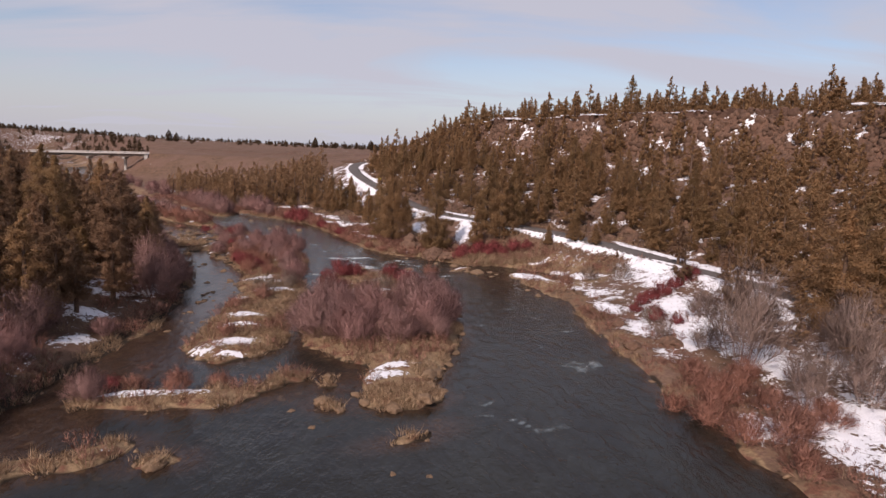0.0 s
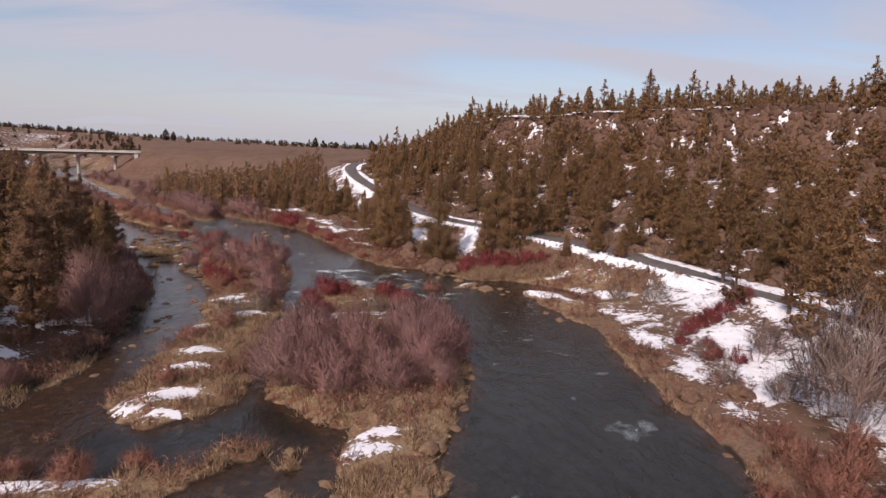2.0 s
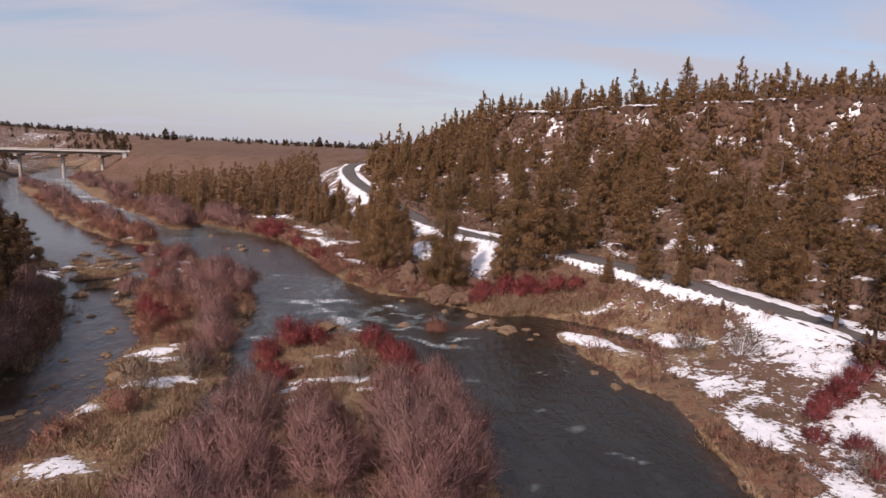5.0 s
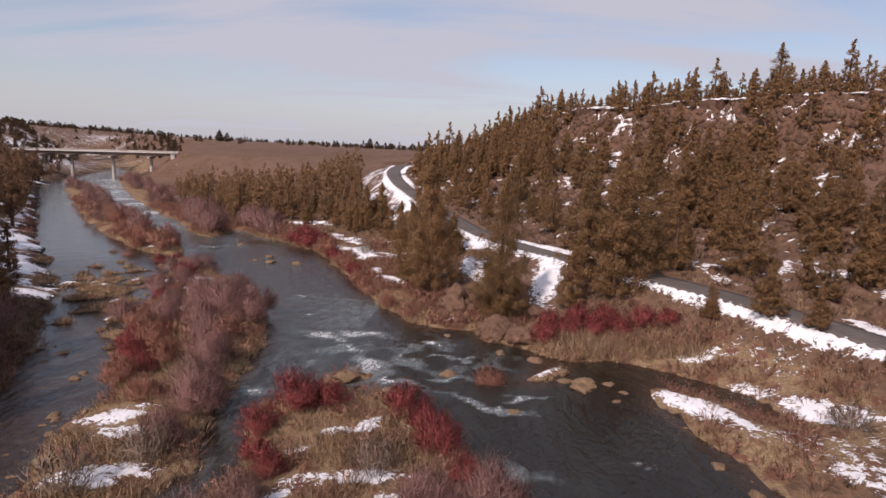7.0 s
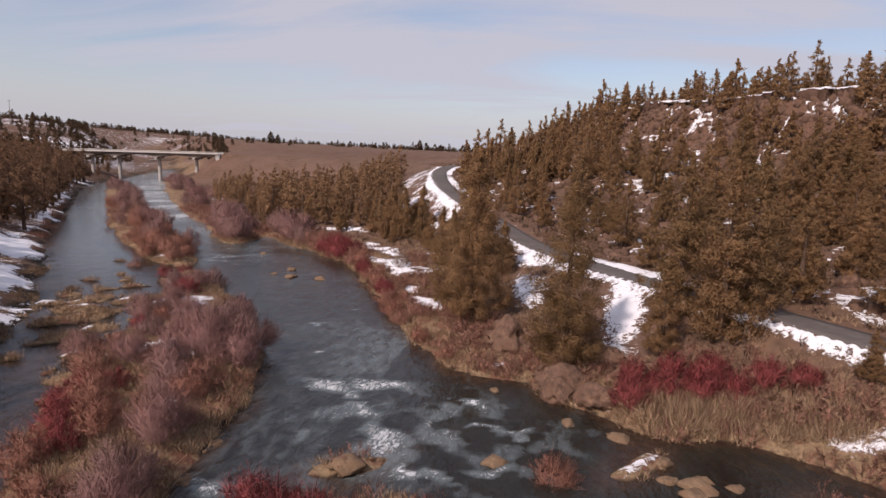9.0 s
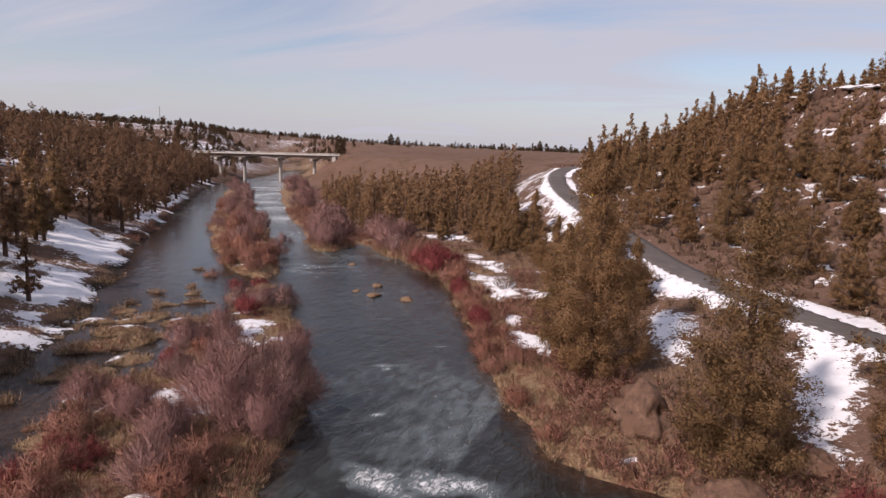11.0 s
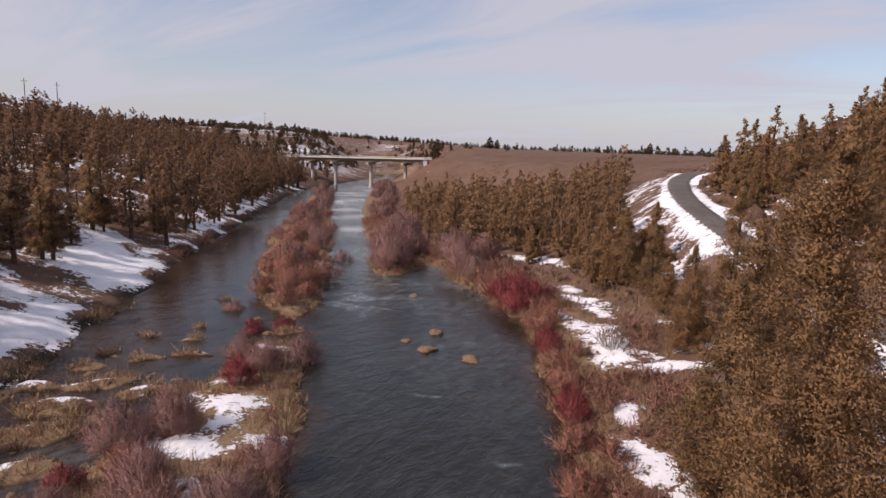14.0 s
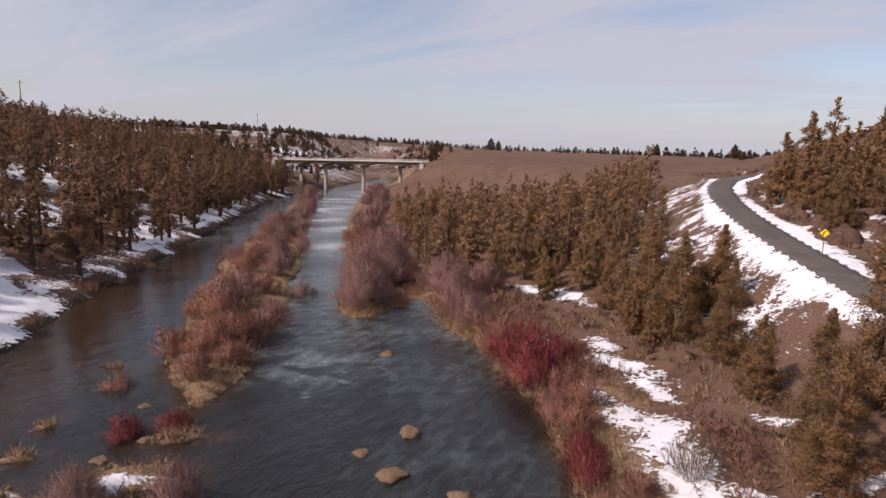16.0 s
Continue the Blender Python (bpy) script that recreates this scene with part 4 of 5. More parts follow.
def tuft_arrays(seed, height, width, blades, thick=0.02):
    rng = np.random.default_rng(seed)
    a, o = rng.random(blades) * 6.28, np.sqrt(rng.random(blades))
    A = np.stack([np.cos(a) * o * width, np.sin(a) * o * width, np.full(blades, -0.05)], 1)
    tilt = rng.normal(0, 0.35, (blades, 2)) + np.stack([np.cos(a), np.sin(a)], 1) * 0.45 * o[:, None]
    h = height * (0.5 + 0.5 * rng.random(blades)) * (1 - 0.4 * o)
    B = A + np.concatenate([tilt * h[:, None], h[:, None]], 1)
    d = B - A
    l = np.linalg.norm(d, axis=1, keepdims=True)
    return needles(rng, (A + B) / 2, d / l, l, thick * 1.25)


def stone_mesh(name, seed, mat, flat=0.6, level=3, craggy=0.25):
    bm = bmesh.new()
    bmesh.ops.create_icosphere(bm, subdivisions=level, radius=1.0)
    off = Vector((seed * 3.1, seed * 1.7, 0))
    for v in bm.verts:
        n = v.co.normalized()
        k = 1 + craggy * (noise.noise(n * 1.3 + off) + 0.6 * noise.noise(n * 3.1 + off) + 0.35 * noise.noise(n * 7.0 + off))
        # flat cleavage faces
        for ax in (Vector((0.8, 0.3, 0.5)), Vector((-0.5, 0.7, 0.45)), Vector((0.1, -0.9, 0.4))):
            k = min(k, 0.82 / max(0.05, n.dot(ax.normalized()))) if n.dot(ax.normalized()) > 0.5 else k
        v.co = Vector((n.x, n.y, n.z * flat)) * k
    return mesh_bm(name, bm, mat, True)


class Kind:
    """A kind of plant: its meshes are made once, and each plant is an object of its own with its parts."""
    def __init__(self, name, category, parts):
        self.name, self.category, self.parts = name, category, parts

    def put(self, x, y, scale=1.0, turn=0.0, label="", group="", sink=0.0, z=None, high=1.0):
        root = new(self.name)
        root.matrix_basis = pose(x, y, (ground_z(x, y) if z is None else z) - sink, 0, 0, turn) @ Matrix.Diagonal((scale, scale, scale * high, 1))
        for pname, me in self.parts:
            under(pname, me, root)
        return tagged(root, label, self.category, group)


def swell(V, height, width):
    """Normals of a rounded mass of twigs or blades, a little uneven."""
    rough = np.random.default_rng(3).normal(0, 0.3, (len(V) // 3 + 1, 3))
    return unit((V - np.array([0, 0, 0.3 * height])) / np.array([width, width, height * 0.8]) + np.array([0, 0, 0.25]) + np.repeat(rough, 3, 0)[:len(V)])


def tree_kind(name, seed, height, width, clumps, sprays, size, bare, leaf, **more):
    t, c, N = tree_arrays(seed, height, width, clumps, sprays, size, bare, **more)
    return Kind(name, "tree", [("trunk", mesh_np("trunk", *t, M_BARK)), ("crown", mesh_np("crown", *c, leaf, N))])


def bush_kind(name, seed, height, width, stems, twigs, thick, mat, stem_mat=None, **more):
    s, t = bush_arrays(seed, height, width, stems, twigs, thick, **more)
    return Kind(name, "shrub", [("stool", mesh_np("stool", *s, stem_mat or mat)), ("crown", mesh_np("crown", *t, mat, swell(t[0], height, width)))])


rnd = np.random.default_rng(11)
JUNIPER_FINE = [tree_kind("juniper", 20 + k, h, w, 170, 150, 0.1, 0.05, M_JUNIPER, slim=0.28, tight=0.72, stub=0.75) for k, (h, w) in enumerate(((11.5, 2.75), (10, 2.5), (8, 2.2)))]
JUNIPER_NEAR = [tree_kind("juniper", 31 + k, 11.5, 2.8, 210, 340, 0.06, 0.04, M_JUNIPER, slim=0.34, tight=0.72, stub=0.8, lumpy=0.6) for k in range(2)]
JUNIPER = [tree_kind("juniper", 40 + k, h, w, 130, 115, 0.115, 0.07, M_JUNIPER, slim=0.2, stub=0.85, tight=0.72) for k, (h, w) in enumerate(((8.8, 2.0), (7.4, 1.85), (9.8, 2.2), (6.2, 1.6)))]
PINE = [tree_kind("pine", 60 + k, h, w, 110, 105, 0.12, b, M_PINE_SHADED, taper=0.68, slim=0.19, stub=0.85, tight=0.8, lumpy=0.62, leader=0.2) for k, (h, w, b) in enumerate(((9.8, 2.0, 0.2), (8.8, 1.8, 0.24), (10.6, 2.15, 0.18), (7.8, 1.7, 0.16)))]
BENCH_PINE = [tree_kind("pine", 66 + k, h, w, 110, 105, 0.12, b, M_BENCH, taper=0.8, slim=0.19, stub=0.85, tight=0.72, lumpy=0.6, leader=0.15) for k, (h, w, b) in enumerate(((9.4, 1.9, 0.1), (8.2, 1.8, 0.12), (10.2, 2.05, 0.08), (7.2, 1.7, 0.06)))]
SAPLING = [tree_kind("pine_sapling", 80 + k, 4.6, 0.95, 60, 16, 0.15, 0.15, M_PINE_SHADED, lumpy=0.5) for k in range(2)]
WILLOW_FINE = [bush_kind("willow", 110 + k, h, w, 58, 62, 0.0085, M_WILLOW, M_WILLOW) for k, (h, w) in enumerate(((4.6, 2.7), (4.0, 2.5), (3.7, 2.5)))]
WILLOW = [bush_kind("willow", 100 + k, h, w, 34, 24, 0.019, M_WILLOW, M_WILLOW) for k, (h, w) in enumerate(((4.6, 2.6), (4.0, 2.3), (3.6, 2.4)))]
TALL = [bush_kind("willow", 170, 7.8, 2.9, 80, 70, 0.0095, M_WILLOW, M_WILLOW)]
TALL_GREY = [bush_kind("willow", 171, 7.6, 3.0, 60, 40, 0.0105, M_GREY, M_GREY)]
GREY = [bush_kind("willow", 175 + k, h, w, 40, 30, 0.0105, M_GREY, M_GREY) for k, (h, w) in enumerate(((4.4, 2.4), (3.7, 2.3)))]
RUSSET = [bush_kind("russet_willow", 120 + k, h, w, 46, 36, 0.0095, M_RUSSET, M_RUSSET) for k, (h, w) in enumerate(((2.6, 1.7), (2.2, 1.6)))]
OSIER = [bush_kind("red_osier", 140 + k, h, w, 50, 36, 0.009, M_OSIER) for k, (h, w) in enumerate(((2.3, 1.5), (1.9, 1.5)))]
BARE = [bush_kind("bare_willow", 160 + k, 3.0, 2.0, 40, 10, 0.02, M_STEM, M_STEM) for k in range(1)]

L_JUN = "olive-brown juniper with a dense bushy crown"
L_PIN = "slender dark olive pine with a bare lower trunk"
L_WIL = "leafless purple-grey willow thicket at the water's edge"
L_RUS = "leafless russet willow bush on the river bank"
L_OSI = "leafless deep red osier bush by the river"
L_BAR = "leafless pale grey willow bush on snowy ground"


def plant(kinds, rows, label, group):
    for i, (x, y, s) in enumerate(rows):
        kinds[i % len(kinds)].put(x, y, s, float(rnd.uniform(0, 360)), label, group)


# junipers that stand near the flight
plant(JUNIPER_FINE, [(-12.6, 112.5, 0.85), (34.5, 51, 1.1), (40, 54, 1.2), (36.5, 60, 1.15),
                     (31.5, 87.8, 0.9), (-37, 54, 0.95), (-41, 62, 0.95), (-33.5, 66, 0.8), (-48, 76, 0.95), (-42, 72, 0.95), (-50, 86, 1.0), (-46.8, 88.6, 0.95), (-45, 66, 0.95), (44, 62, 1.1), (-20.4, 139, 0.62), (-17.5, 133.5, 0.6),
                     (-13, 128, 0.95), (-8.5, 122.5, 0.75), (-15.2, 137, 0.85), (-26.4, 147.5, 0.8), (-24.2, 150.6, 0.85), (-22.6, 143.4, 0.6), (-29.2, 150, 0.85), (-12.2, 133.5, 0.95), (-17, 130, 0.55)], L_JUN, "junipers beside the river")
for x, y, s, high in ((-9.8, 108.6, 1.12, 1.2), (-1.7, 99.2, 1.0, 1.18), (7.0, 105.6, 1.0, 1.3), (9.2, 101.2, 1.05, 1.25), (5.2, 100.6, 0.6, 1.0), (11.8, 103.9, 1.0, 1.25)):
    (JUNIPER_NEAR if x < 0 else JUNIPER_FINE)[int(x > -5)].put(x, y, s, float(rnd.uniform(0, 360)), "tall olive-brown juniper with a dense pointed crown", "junipers beside the river", high=high)
plant(JUNIPER, [(49.2, 168, 1.35), (77, 158, 1.15)], "tall dark juniper on the hill's rim", "junipers on the hill")
plant(JUNIPER_FINE[2:], [(20.2, 93.0, 0.6), (22.6, 90.0, 0.42), (16.4, 95.2, 0.4)], "small olive-green juniper beside the path", "junipers beside the river")
plant(SAPLING, [(30.6, 77.6, 1.35), (28.4, 70, 1.3), (31.6, 66, 1.2), (-55, 101.5, 1.25), (24.5, 84.5, 0.3)], "thin young pine standing on snow", "young pines")

# willows and osiers
plant(WILLOW_FINE, [(-10.8, 50, 1.0), (-7.4, 49, 1.0), (-3.9, 49.6, 0.95), (-1.6, 53, 0.95), (-10.4, 55, 1.05), (-6.4, 55.4, 1.1), (-2.6, 58, 1.0), (-12, 60.5, 0.95), (-8.3, 61, 0.85), (-4, 62.4, 0.85),
               (-1.2, 63, 0.85), (-12.2, 65.4, 0.5), (-4.2, 66.0, 0.55), (-12.6, 52.6, 0.85), (-12.8, 56.6, 0.85), (-0.3, 55.6, 0.85), (0, 59.4, 0.85), (-12.8, 62.4, 0.6), (-1.6, 66.2, 0.7), (-0.6, 51, 0.7)], L_WIL, "willows on the near island")
plant(TALL, [(-30.2, 60.0, 0.9)], "tall leafless purple-grey willow over the water", "willows on the far bank")
plant(WILLOW_FINE, [(-31.8, 43.5, 1.0), (-29.5, 38, 1.0), (-28.5, 33, 0.9), (-33.5, 36, 1.0), (-22.5, 35.5, 0.6), (-28.2, 47.4, 0.5), (-27.6, 28.6, 0.9), (-31, 28, 1.0), (-34.6, 48, 0.7), (-31.5, 67.6, 0.8), (-33.8, 72, 0.85), (-36.8, 77, 0.9), (-39.4, 81.6, 0.85), (-42.6, 87, 0.7)], L_WIL, "willows on the far bank")
plant(TALL_GREY, [(24.3, 46.5, 1.25), (31.6, 44, 0.9)], "tall leafless grey-brown willow on the snowy bank", "willows by the path")
plant(GREY, [(26.6, 41, 1.0), (28.6, 38, 1.1), (32.4, 46, 1.2), (31, 41.5, 1.1), (24.5, 38, 0.8), (22.6, 50, 0.7), (20.2, 53.4, 0.55), (25.8, 58.6, 0.8), (28.4, 54.4, 0.9), (27.6, 62.4, 0.6)], "leafless grey-brown willow on snowy bank", "willows by the path")
plant(RUSSET, [(17.4, 36.5, 1.0), (15.9, 39, 0.8), (18.8, 38.8, 1.0), (18.8, 42, 0.9), (20.4, 33, 1.0), (19.4, 29.5, 1.0), (20.8, 40.6, 0.9), (21.8, 37.4, 1.0), (23, 43.4, 0.8), (22.4, 34.6, 1.0), (18.2, 33.6, 0.9), (24.4, 35.4, 1.0), (19.6, 44.6, 0.6)], L_RUS, "willows by the path")
plant(BARE, [(22.8, 76.8, 0.95), (19.5, 78.8, 0.8), (21, 58.5, 0.7), (-20.3, 65, 0.9), (-7.2, 69.2, 0.8), (-18.6, 68.4, 0.8), (-28, 101, 0.6), (-22, 129.6, 0.8)], L_BAR, "bare willow bushes")
plant(OSIER, [(-13.6, 75.8, 1.25), (-11.8, 76.4, 1.1), (-6.9, 76.6, 1.0), (-5.4, 74.6, 1.0), (-4.4, 72.2, 1.0), (-2.8, 69.6, 0.8), (-14.6, 72.6, 0.9), (-13.5, 70, 0.7), (-12.2, 68.2, 0.7)], L_OSI, "osiers on the near island")
plant(OSIER, [(2.4, 93.4, 1.0), (4.6, 94.8, 1.05), (6.8, 95.2, 1.05), (9, 95.8, 1.0), (11.2, 96.6, 1.0), (13.2, 96.2, 0.9), (5.6, 97.2, 1.0), (8, 97.8, 1.0), (3, 96.4, 0.9)], L_OSI, "osiers at the back of the cove")
plant(OSIER, [(25.4, 68, 0.85), (27.2, 69.2, 0.85), (28.8, 70.6, 0.85), (23.8, 67, 0.8), (30, 71.4, 0.8), (22.2, 61.2, 0.7), (22.4, 65.6, 0.7), (20.6, 62.6, 0.6), (21.4, 58.4, 0.7), (23, 57.2, 0.6)], L_OSI, "osiers in the snow")
plant(OSIER, [(-33.4, 137.6, 1.5), (-34.4, 139.4, 1.4), (-35.6, 142.4, 1.4), (-33.4, 141.6, 1.3), (-36.8, 140.8, 1.2), (-27.3, 130, 0.9), (-26.4, 128.2, 0.9), (-21.5, 119.4, 0.8), (-20.6, 117.6, 0.85)], L_OSI, "osiers on the bank")
plant(RUSSET, [(-2.2, 84.2, 0.9), (-10.5, 99.4, 0.6), (-13.4, 103, 0.65), (-16.2, 107.6, 0.7), (-17.8, 110.6, 0.8), (-19.6, 114.8, 0.95), (-22.6, 121.8, 0.9), (-24.6, 125, 0.9), (-28.6, 132.6, 0.9),
               (-30.8, 136.4, 1.0), (-38.6, 143.6, 1.1), (-41, 145, 1.2), (-30, 133.4, 0.8), (-17.4, 114, 0.7), (-15, 109.4, 0.6), (-23.8, 127.4, 0.7), (-29.2, 136, 0.8), (-32.6, 144, 0.6)], L_RUS, "russet willows on the bank")
plant(WILLOW_FINE, [(-18.6, 70.0, 0.5), (-18.9, 74.4, 0.75), (-20.5, 77, 0.75), (-26.2, 92.6, 0.9), (-23.8, 92.4, 0.85), (-24.8, 96, 0.9), (-27.2, 96, 0.85), (-26.8, 89.2, 0.7), (-29.4, 94.4, 0.7), (-31.6, 99, 0.65), (-28.2, 100.2, 0.7), (-24.6, 86.4, 0.7), (-21.6, 81.4, 0.7), (-30.6, 90.6, 0.65), (-37.6, 101.4, 0.75), (-36.2, 103.4, 0.6), (-35.2, 91.6, 0.6),
               (-39.6, 112, 0.65), (-43.5, 113.6, 0.5), (-30, 104, 0.6), (-33, 96, 0.55), (-40, 116, 0.6)], L_WIL, "willows on the long island")
plant(RUSSET, [(-27.4, 83.2, 0.95), (-25.2, 81, 1.0), (-26, 77.4, 0.9), (-29, 85.4, 0.9), (-23.4, 86.4, 0.9), (-24, 89, 0.9), (-31.4, 88, 0.9), (-28.8, 91, 0.8), (-22.5, 82.4, 0.8), (-33, 92.4, 0.8), (-30.2, 98.6, 0.8),
               (-34.8, 100, 0.7), (-17.4, 37, 0.7), (-20.8, 38, 0.7), (-15.6, 39.6, 0.6), (-22, 42, 0.6), (-18.6, 49, 0.6), (-21.4, 58.6, 0.6), (-19.4, 62, 0.7), (-22.6, 75, 0.8)], L_RUS, "russet willows on the long island")
plant(OSIER, [(-27.6, 81.2, 0.9), (-25.6, 79.2, 0.9), (-29.4, 83.8, 0.8), (-28.4, 86.4, 0.8), (-38.8, 109.4, 0.8), (-40.6, 111, 0.8), (-35.4, 97.8, 0.6), (-30.6, 86.6, 0.7), (-48, 118.4, 0.8), (-46.6, 120.4, 0.8), (-22.6, 38.6, 0.6)], L_OSI, "osiers on the long island")


def along(p, q, n, wide, lo, hi):
    """n places strewn along a line from p to q."""
    t = (np.arange(n) + rnd.random(n)) / n
    return [(p[0] + (q[0] - p[0]) * u + rnd.normal(0, wide), p[1] + (q[1] - p[1]) * u + rnd.normal(0, wide), rnd.uniform(lo, hi)) for u in t]


plant(RUSSET, along((-52, 124), (-60, 135), 16, 1.6, 0.75, 1.15), L_RUS, "russet willows on the long island")
plant(WILLOW, along((-60, 136), (-98, 176), 22, 1.8, 0.5, 0.85), L_WIL, "willows on the long island")
plant(RUSSET, along((-62, 138), (-110, 188), 20, 2.2, 0.8, 1.2), L_RUS, "russet willows on the long island")
plant(WILLOW, along((-98, 176), (-156, 245), 22, 2.2, 0.6, 0.9), L_WIL, "willows on the long island")
plant(WILLOW_FINE, [(-54.4, 146, 0.95), (-56.6, 147.6, 1.0), (-57.8, 150.6, 1.1), (-60, 152.6, 1.1), (-62.5, 155.4, 1.1), (-58.2, 155, 1.1), (-62, 159.6, 1.1), (-66, 161.4, 1.1), (-66.4, 166, 1.1), (-70, 168, 1.0), (-43.4, 147.4, 0.8),
               (-46.2, 149.6, 0.95), (-48.8, 153, 1.1), (-52.6, 157.2, 1.1), (-48, 158, 1.0)], L_WIL, "willows on the point")
plant(WILLOW, along((-72, 172), (-160, 280), 34, 3.0, 0.7, 1.1), L_WIL, "willows up the river")


# ---- woods ----
def wood_places():
    """Jittered grid over the valley; each place has a chance by what grows there."""
    r = np.random.default_rng(5)
    step = 3.3
    gx_, gy_ = np.meshgrid(np.arange(-240, 118, step), np.arange(14, 300, step), indexing="ij")
    x = gx_.ravel() + r.uniform(-1.6, 1.6, gx_.size)
    y = gy_.ravel() + r.uniform(-1.6, 1.6, gx_.size)
    h, shore = terrain(x, y)
    dr, dl = to_line(x, y, RIGHT_S)[0], to_line(x, y, LEFT_S)[0]
    dp, dc, dm = to_line(x, y, ROAD_S)[0], to_line(x, y, BENCH)[0], to_line(x, y, RIM)[0]
    hill, top, river = inside(x, y, HILL_SIDE), inside(x, y, TOP_SIDE), inside(x, y, RIVER)
    clump = fbm(x, y, 17, 2)
    p = np.zeros(x.shape)
    left = ~river & (dl < dr)
    p = np.where(left & (dl > 2.2), np.where(y < 262, 0.46 + 0.45 * (1 - sstep(5, 20, dl)), 0.1) * sstep(0.24, 0.45, clump), p)
    p = np.where(left & (dl > 2.6) & (dl < 13) & (y > 122) & (y < 235), np.maximum(p, 0.62), p)
    p = np.where(left & ((dl > 85) | (x < -235)), 0, p)
    p = np.where(left & (dl < 8.5) & (y > 90) & (y < 130), 0, p)
    p = np.where(hill & ~top & (dp > 4.5) & (y < 236), 0.3 * sstep(0.36, 0.6, clump) + 0.3 + (0.12 + 0.3 * (y < 92)) * (1 - sstep(10, 17, dp)) + 0.25 * ((x < 12) & (y > 165)), p)
    p = np.where(hill & ~top & (dp > 4.5) & (dm < 14) & (y < 200) & (x < 70), p * (0.55 + 0.7 * sstep(0.4, 0.6, vn(x, y, 22, 3))), p)
    p = np.where(top & (dm < 60) & (y < 285), 0.72, p)
    bench = ~hill & ~river & (dr < dl) & (shore > 9.5) & (dc > 9)
    p = np.where(bench & (y > 146) & (y < 224) & (x > -98), 0.76, p)
    p = np.where(~hill & ~river & (dr < dl) & (y < 66) & (dr > 14) & (dp > 3.5), 0.5, p)
    p = np.where((y > 262) & (dr < dl) & hill, 0.015, p)
    p = np.where(hill & (y > 150) & (dp < 4.6 + 3 * sstep(185, 195, y)), 0, p)
    p = np.where(hill & (y > 116) & (y < 168) & (x < 26), p * 0.6, p)
    p = np.where((hill | top) & (x < -6) & (y > 206), 0, p)
    open_snow = (np.hypot((x + 58) / 1.5, y - 107) < 4.2) | ((np.hypot(x + 71, y - 119.5) < 6) & (dl < 8)) | (np.hypot(x - 3.5, y - 110) < 5)
    ok = (r.random(x.shape) < p) & (dp > 3.4) & ~open_snow
    kind = np.where(left, 0, np.where(bench, 1, 2))
    return x[ok], y[ok], h[ok], kind[ok], r.uniform(0.52, 1.14, int(ok.sum())) * np.where(top, 0.92, np.where(bench, 0.84, 1.0))[ok]


tx, ty, th, tk, ts = wood_places()
# the stretch of valley that the flight passes nearest
closeness = np.hypot((tx + 20) / 1.1, (ty - 108))
order = np.argsort(closeness)
single = np.zeros(len(tx), bool)
single[order[:290]] = True
for i in np.nonzero(single)[0]:
    turn, s = float(rnd.uniform(0, 360)), float(ts[i])
    if tk[i] == 2:
        JUNIPER[i % 4].put(tx[i], ty[i], s, turn, "olive-brown juniper on the rocky hillside", "junipers on the hill", 0.1, float(th[i]))
    elif tk[i] == 1:
        (BENCH_PINE if i % 3 else JUNIPER)[i % 4].put(tx[i], ty[i], s * 0.92, turn, "dark olive conifer in a dense stand", "conifers on the bench", 0.1, float(th[i]))
    else:
        (PINE if i % 4 else JUNIPER)[i % 4].put(tx[i], ty[i], s, turn, L_PIN, "pines on the snowy bank", 0.1, float(th[i]))


def woods(name, which, leaf, label, seeds, shape, **more):
    """Trees too many to count, as one trunks-and-crowns mass."""
    low = [tree_arrays(s, *shape(k), branched=False, slim=0.26, stub=0.82, **more) for k, s in enumerate(seeds)]
    crowns, trunks, normals = [], [], []
    r = np.random.default_rng(seeds[0])
    for x, y, z, s in which:
        t, c, cn = low[r.integers(len(low))]
        a = r.uniform(0, 6.28)
        R = np.array([[math.cos(a), -math.sin(a), 0], [math.sin(a), math.cos(a), 0], [0, 0, 1]]) * s
        crowns.append((c[0] @ R.T + (x, y, z - 0.1), c[1]))
        normals.append(cn @ R.T / s)
        trunks.append((t[0][:42] @ R.T + (x, y, z - 0.1), t[1][:56]))
    root = tagged(new(name), label, "woods", kind="stuff")
    under("crowns", mesh_np("crowns", *join(crowns), leaf, np.concatenate(normals)), root)
    under("trunks", mesh_np("trunks", *join(trunks), M_BARK), root)


rest = ~single
for k, name, leaf, label in ((0, "wood_west", M_PINE_SHADED, "dark pine wood on snowy slopes across the river"), (1, "wood_bench", M_BENCH, "stand of dark conifers on the river bench"),
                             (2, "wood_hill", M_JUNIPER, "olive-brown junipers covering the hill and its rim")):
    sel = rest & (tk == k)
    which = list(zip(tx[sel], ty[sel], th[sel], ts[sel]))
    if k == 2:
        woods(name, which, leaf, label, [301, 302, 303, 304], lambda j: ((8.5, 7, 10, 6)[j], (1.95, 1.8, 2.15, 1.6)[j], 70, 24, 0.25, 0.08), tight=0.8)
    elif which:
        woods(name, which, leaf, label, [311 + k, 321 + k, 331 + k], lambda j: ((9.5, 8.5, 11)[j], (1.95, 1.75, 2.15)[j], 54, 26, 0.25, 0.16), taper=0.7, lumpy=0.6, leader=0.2)


